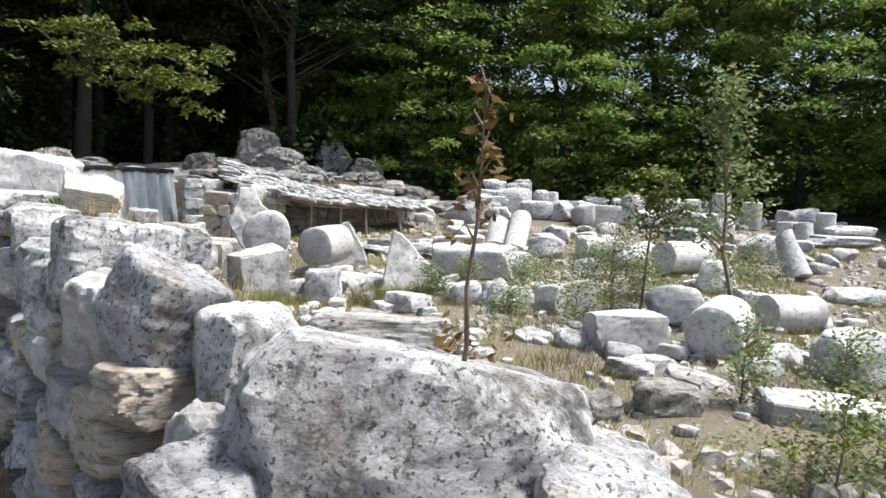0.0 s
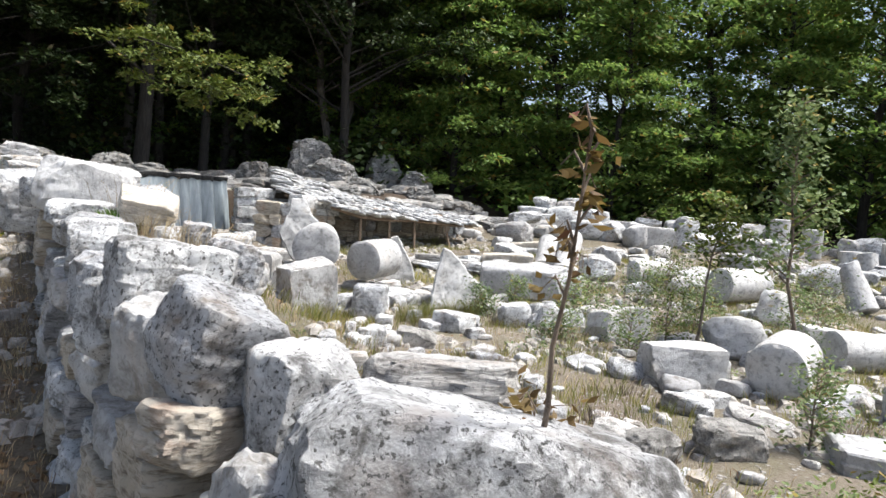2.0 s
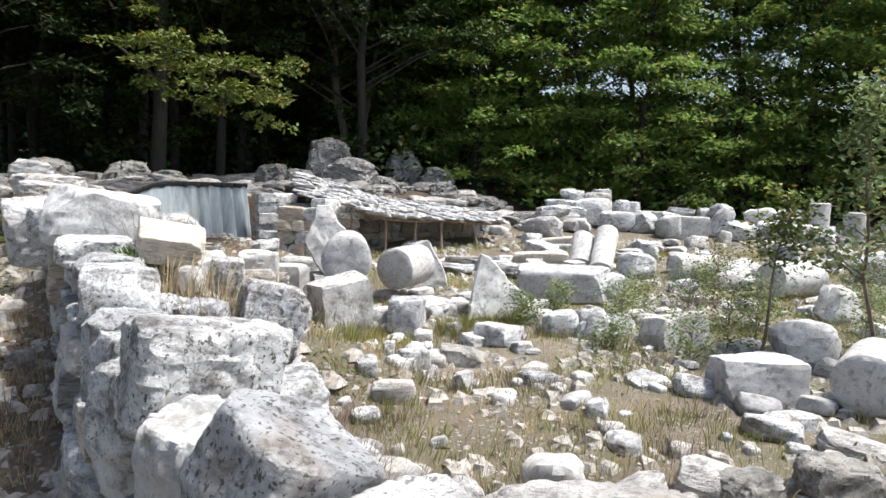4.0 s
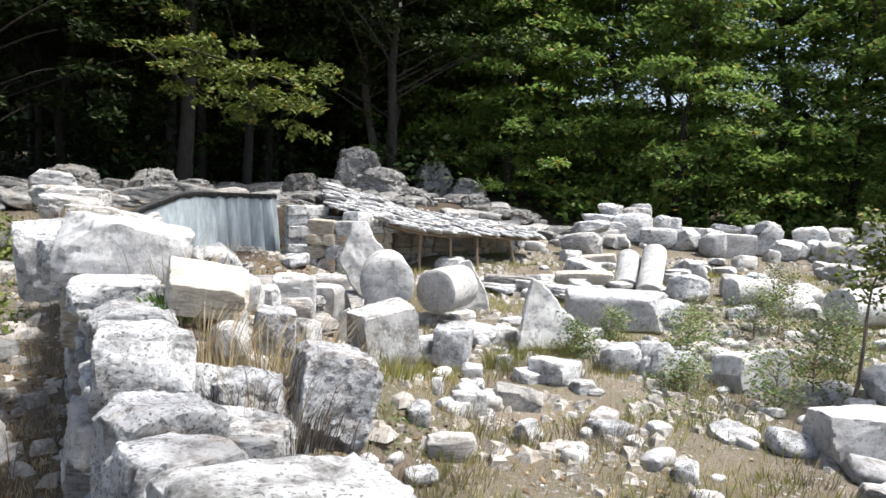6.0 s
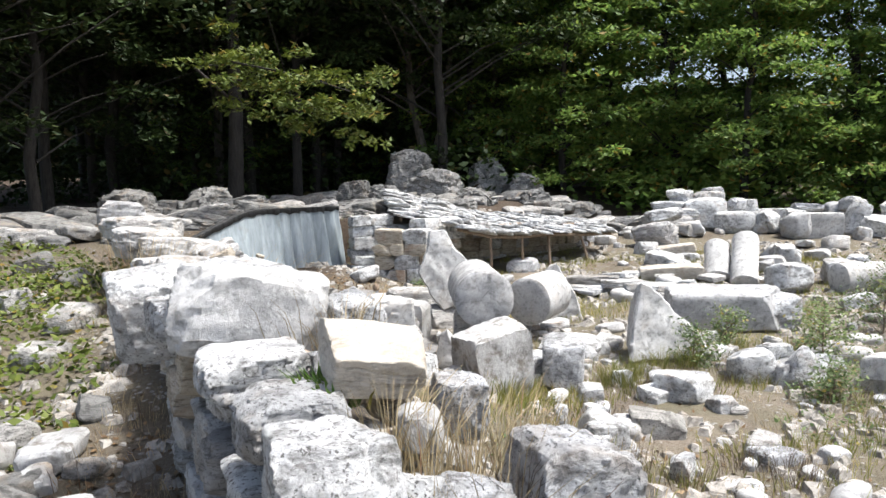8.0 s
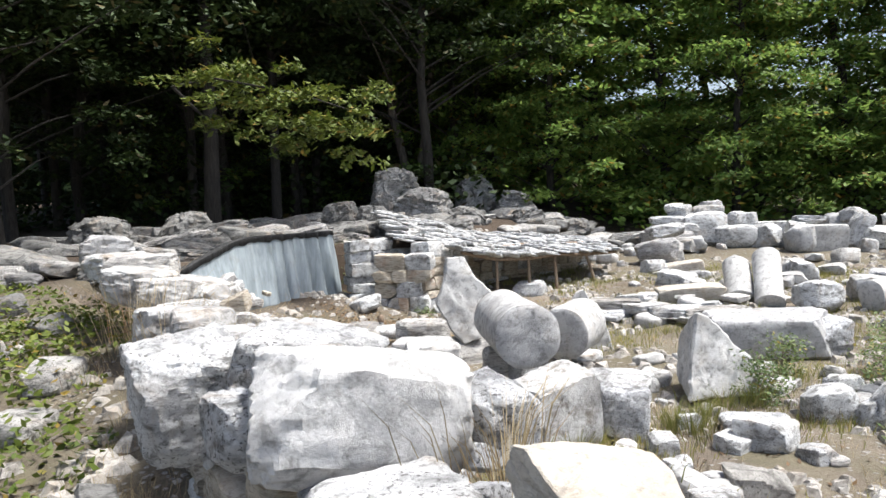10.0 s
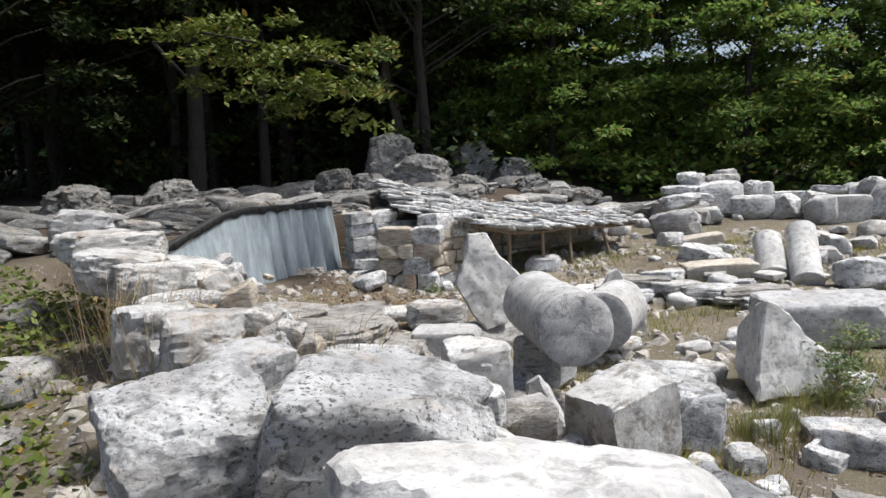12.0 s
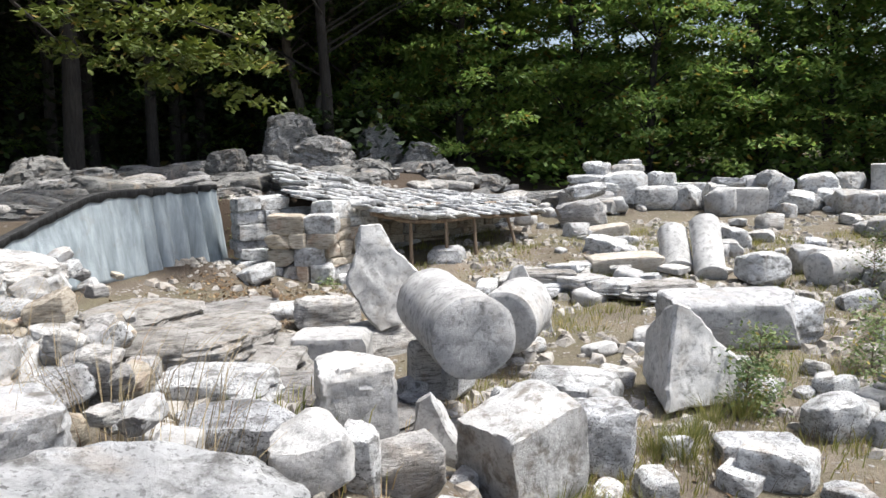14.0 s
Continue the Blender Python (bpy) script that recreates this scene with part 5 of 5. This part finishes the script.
build_grass("dead_twigs", spots(42, -0.8, 3.0, 3.2, 7.2), M_TWIG, "tangles of brown dead twigs on the rubble", 17, (0.05, 0.17), 90, 0.0016, 0.11)
build_grass("dead_twigs", [(x, y, gz(x, y)) for x, y in ((-0.62, 3.35), (-0.7, 3.6), (-0.85, 3.75), (-0.6, 3.0), (-1.0, 4.1), (-1.3, 4.4))], M_TWIG, "reddish brown dead stalks beside the wall", 18, (0.12, 0.32), 130, 0.0016, 0.1)


def build_weeds(name, patches, mat, label, seed, size):
    rng = np.random.default_rng(seed)
    pts = []
    for x, y, r, h, n in patches:
        for _ in range(n):
            a, d = rng.uniform(0, 2 * math.pi), math.sqrt(rng.uniform(0, 1)) * r
            px, py = x + d * math.cos(a), y + d * math.sin(a)
            pts.append((px, py, gz(px, py) + rng.uniform(0, 1) ** 1.3 * h * (1.1 - d / r)))
    tagged(new(name, leaves_mesh(name, pts, rng.uniform(*size, len(pts)), mat, rng, 0.8, 0.55)), label, "weeds", kind="stuff")


# darker leaf colour on the outer slope stands in for its partial shade
build_weeds("weeds", [(-3.6, 5.0, 0.5, 0.3, 500), (-4.2, 5.6, 0.7, 0.35, 800), (-4.9, 6.3, 0.8, 0.4, 900), (-4.3, 6.8, 0.6, 0.3, 900), (-5.6, 7.2, 0.9, 0.4, 1200), (-3.2, 4.4, 0.3, 0.2, 300)], M_LEAF_YEL, "leafy green weeds on the slope outside the wall", 61, (0.03, 0.07))
build_weeds("weeds", [(0.55, 1.9, 0.35, 0.1, 260), (0.0, 2.6, 0.35, 0.1, 260), (-0.1, 2.2, 0.25, 0.12, 200), (1.95, 2.6, 0.5, 0.22, 500), (1.55, 2.9, 0.3, 0.15, 250), (2.4, 4.7, 0.3, 0.2, 200),
                      (-1.75, 6.6, 0.15, 0.08, 120), (0.4, 7.0, 0.16, 0.16, 160), (1.2, 6.6, 0.35, 0.3, 320), (1.7, 7.4, 0.4, 0.3, 320), (0.8, 5.6, 0.3, 0.12, 200), (1.9, 5.2, 0.35, 0.15, 240), (3.3, 6.4, 0.4, 0.2, 260), (-0.9, 4.6, 0.25, 0.08, 160), (-2.2, 10.55, 0.15, 0.2, 200), (-3.3, 11.6, 0.2, 0.25, 160)], M_SAGE, "low pale green weeds between the stones", 62, (0.015, 0.04))


# ---- loose stones, chips and litter ----
def scatter_stones():
    r = random.Random(31)
    shapes = [mesh_of("stone", rock_data(700 + k, 6, 0.45, 7, 0.09)[0] * 0.5, GRIDS[6][1], (M_LIME, M_CHIP, M_MARBLE, M_STRATA)[k % 4], 32) for k in range(12)]
    made = 0
    while made < 300:
        x, y = (r.uniform(-1.8, 4.2), r.uniform(3.2, 8.6)) if made % 5 < 3 else (r.uniform(-3.0, 8.5), r.uniform(2.6, 15.5))
        d = x - float(along(WALL_X, y))
        if d < 0.5 or (x > 1.2 and y < 3.2):
            continue
        s = (0.08 + 0.2 * r.random() ** 1.7) * (1.0 if y < 9 else 1.5)
        ob = new("loose_stone", r.choice(shapes))
        ob.matrix_basis = pose(x, y, gz(x, y) + s * 0.12, r.uniform(-15, 15), r.uniform(-15, 15), r.uniform(0, 360)) @ Matrix.Diagonal((s, s * r.uniform(0.6, 0.9), s * r.uniform(0.4, 0.8), 1))
        tagged(ob, "loose pale limestone fragment on the ground", "stone", "loose stones")
        made += 1


scatter_stones()


def scatter_outer():
    r = random.Random(57)
    # a third use the shade-darkened rock for the slope's dimness
    shapes = [mesh_of("stone", rock_data(760 + k, 6, 0.4, 7, 0.1)[0] * 0.5, GRIDS[6][1], (M_SHADE_ROCK, M_CHIP, M_HEAP)[k % 3], 24) for k in range(9)]
    for k in range(150):
        y = r.uniform(2.4, 8.0) if k < 60 else r.uniform(0.9, 4.5)
        x = float(along(WALL_X, y)) - r.uniform(0.75, 2.6)
        s = r.uniform(0.12, 0.34)
        ob = new("tumbled_stone", r.choice(shapes))
        ob.matrix_basis = pose(x, y, gz(x, y) + s * 0.1, r.uniform(-15, 15), r.uniform(-15, 15), r.uniform(0, 360)) @ Matrix.Diagonal((s, s * r.uniform(0.6, 0.9), s * r.uniform(0.4, 0.75), 1))
        tagged(ob, "grey stone tumbled among weeds outside the wall", "stone", "tumbled stones")


scatter_outer()


def scatter_chips():
    rng = np.random.default_rng(41)
    verts, faces = [], []
    shape = [np.array(v) for v in ((-1, -0.7, 0), (0.8, -1, 0), (1, 0.6, 0), (-0.6, 1, 0), (-0.6, -0.4, 1), (0.5, -0.5, 0.8), (0.4, 0.5, 1.0), (-0.4, 0.6, 0.7))]
    quads = ((0, 1, 5, 4), (1, 2, 6, 5), (2, 3, 7, 6), (3, 0, 4, 7), (4, 5, 6, 7))
    n = 0
    while n < 12000:
        x, y = rng.uniform(-3.8, 9), rng.uniform(1.8, 14)
        if x < float(along(WALL_X, y)) + 0.3 and not (x > float(along(WALL_X, y)) - 1.6 and y > 1.5):
            continue
        if noise.noise(Vector((x * 1.4, y * 1.4, 2))) < -0.1:
            continue
        s = 0.008 + 0.07 * rng.uniform(0, 1) ** 2.5
        a = rng.uniform(0, 6.28)
        ca, sa = math.cos(a) * s, math.sin(a) * s
        z = gz(x, y) - 0.005
        i = len(verts)
        for v in shape:
            w = v * rng.uniform(0.7, 1.2, 3)
            verts.append((x + w[0] * ca - w[1] * sa, y + w[0] * sa + w[1] * ca, z + w[2] * s * 0.8))
        faces += [tuple(i + k for k in q) for q in quads]
        n += 1
    tagged(new("stone_chips", mesh_of("stone_chips", verts, faces, M_GRAVEL)), "small broken limestone chips strewn on the soil", "gravel", kind="stuff")


scatter_chips()


def scatter_litter():
    rng = np.random.default_rng(43)
    pts = []
    for cx, cy, n, r in ((-2.6, 9.6, 900, 0.7), (-2.2, 8.6, 500, 0.6), (-1.9, 10.2, 400, 0.5), (0.2, 11.5, 500, 1.2), (-0.5, 5.0, 500, 1.2), (-2.8, 4.2, 400, 0.6), (-0.9, 1.4, 700, 0.5), (-1.5, 2.3, 700, 0.6), (-2.3, 3.4, 500, 0.6), (-2.8, 9.9, 900, 0.6)):
        for _ in range(n):
            x, y = cx + rng.normal(0, r * 0.6), cy + rng.normal(0, r * 0.6)
            pts.append((x, y, gz(x, y) + 0.012))
    tagged(new("fallen_leaves", leaves_mesh("fallen_leaves", pts, rng.uniform(0.02, 0.05, len(pts)), M_LITTER, rng, 0.3, 0.6)), "brown fallen leaves lying on the excavated floor", "leaves", kind="stuff")


scatter_litter()


def build_peg(x, y):
    z = gz(x, y)
    peg = tagged(new("marker_peg"), "short pale wooden peg with a dark brown cap", "peg", "marker pegs")
    peg.location = (x, y, z)
    v, f = tube([(0, 0, -0.03), (0, 0, 0.07)], [0.025, 0.025], 10)
    part("shaft", mesh_of("shaft", v, f, M_LIME, 50), peg, "pale shaft")
    v, f = tube([(0, 0, 0.07), (0, 0, 0.085), (0, 0, 0.13), (0.005, 0, 0.145)], [0.03, 0.036, 0.034, 0.02], 10)
    part("cap", mesh_of("cap", v, f, M_TIMBER, 50), peg, "dark brown cap")


for px, py in ((-3.79, 11.13), (-2.62, 8.32), (-2.61, 9.75)):
    build_peg(px, py)
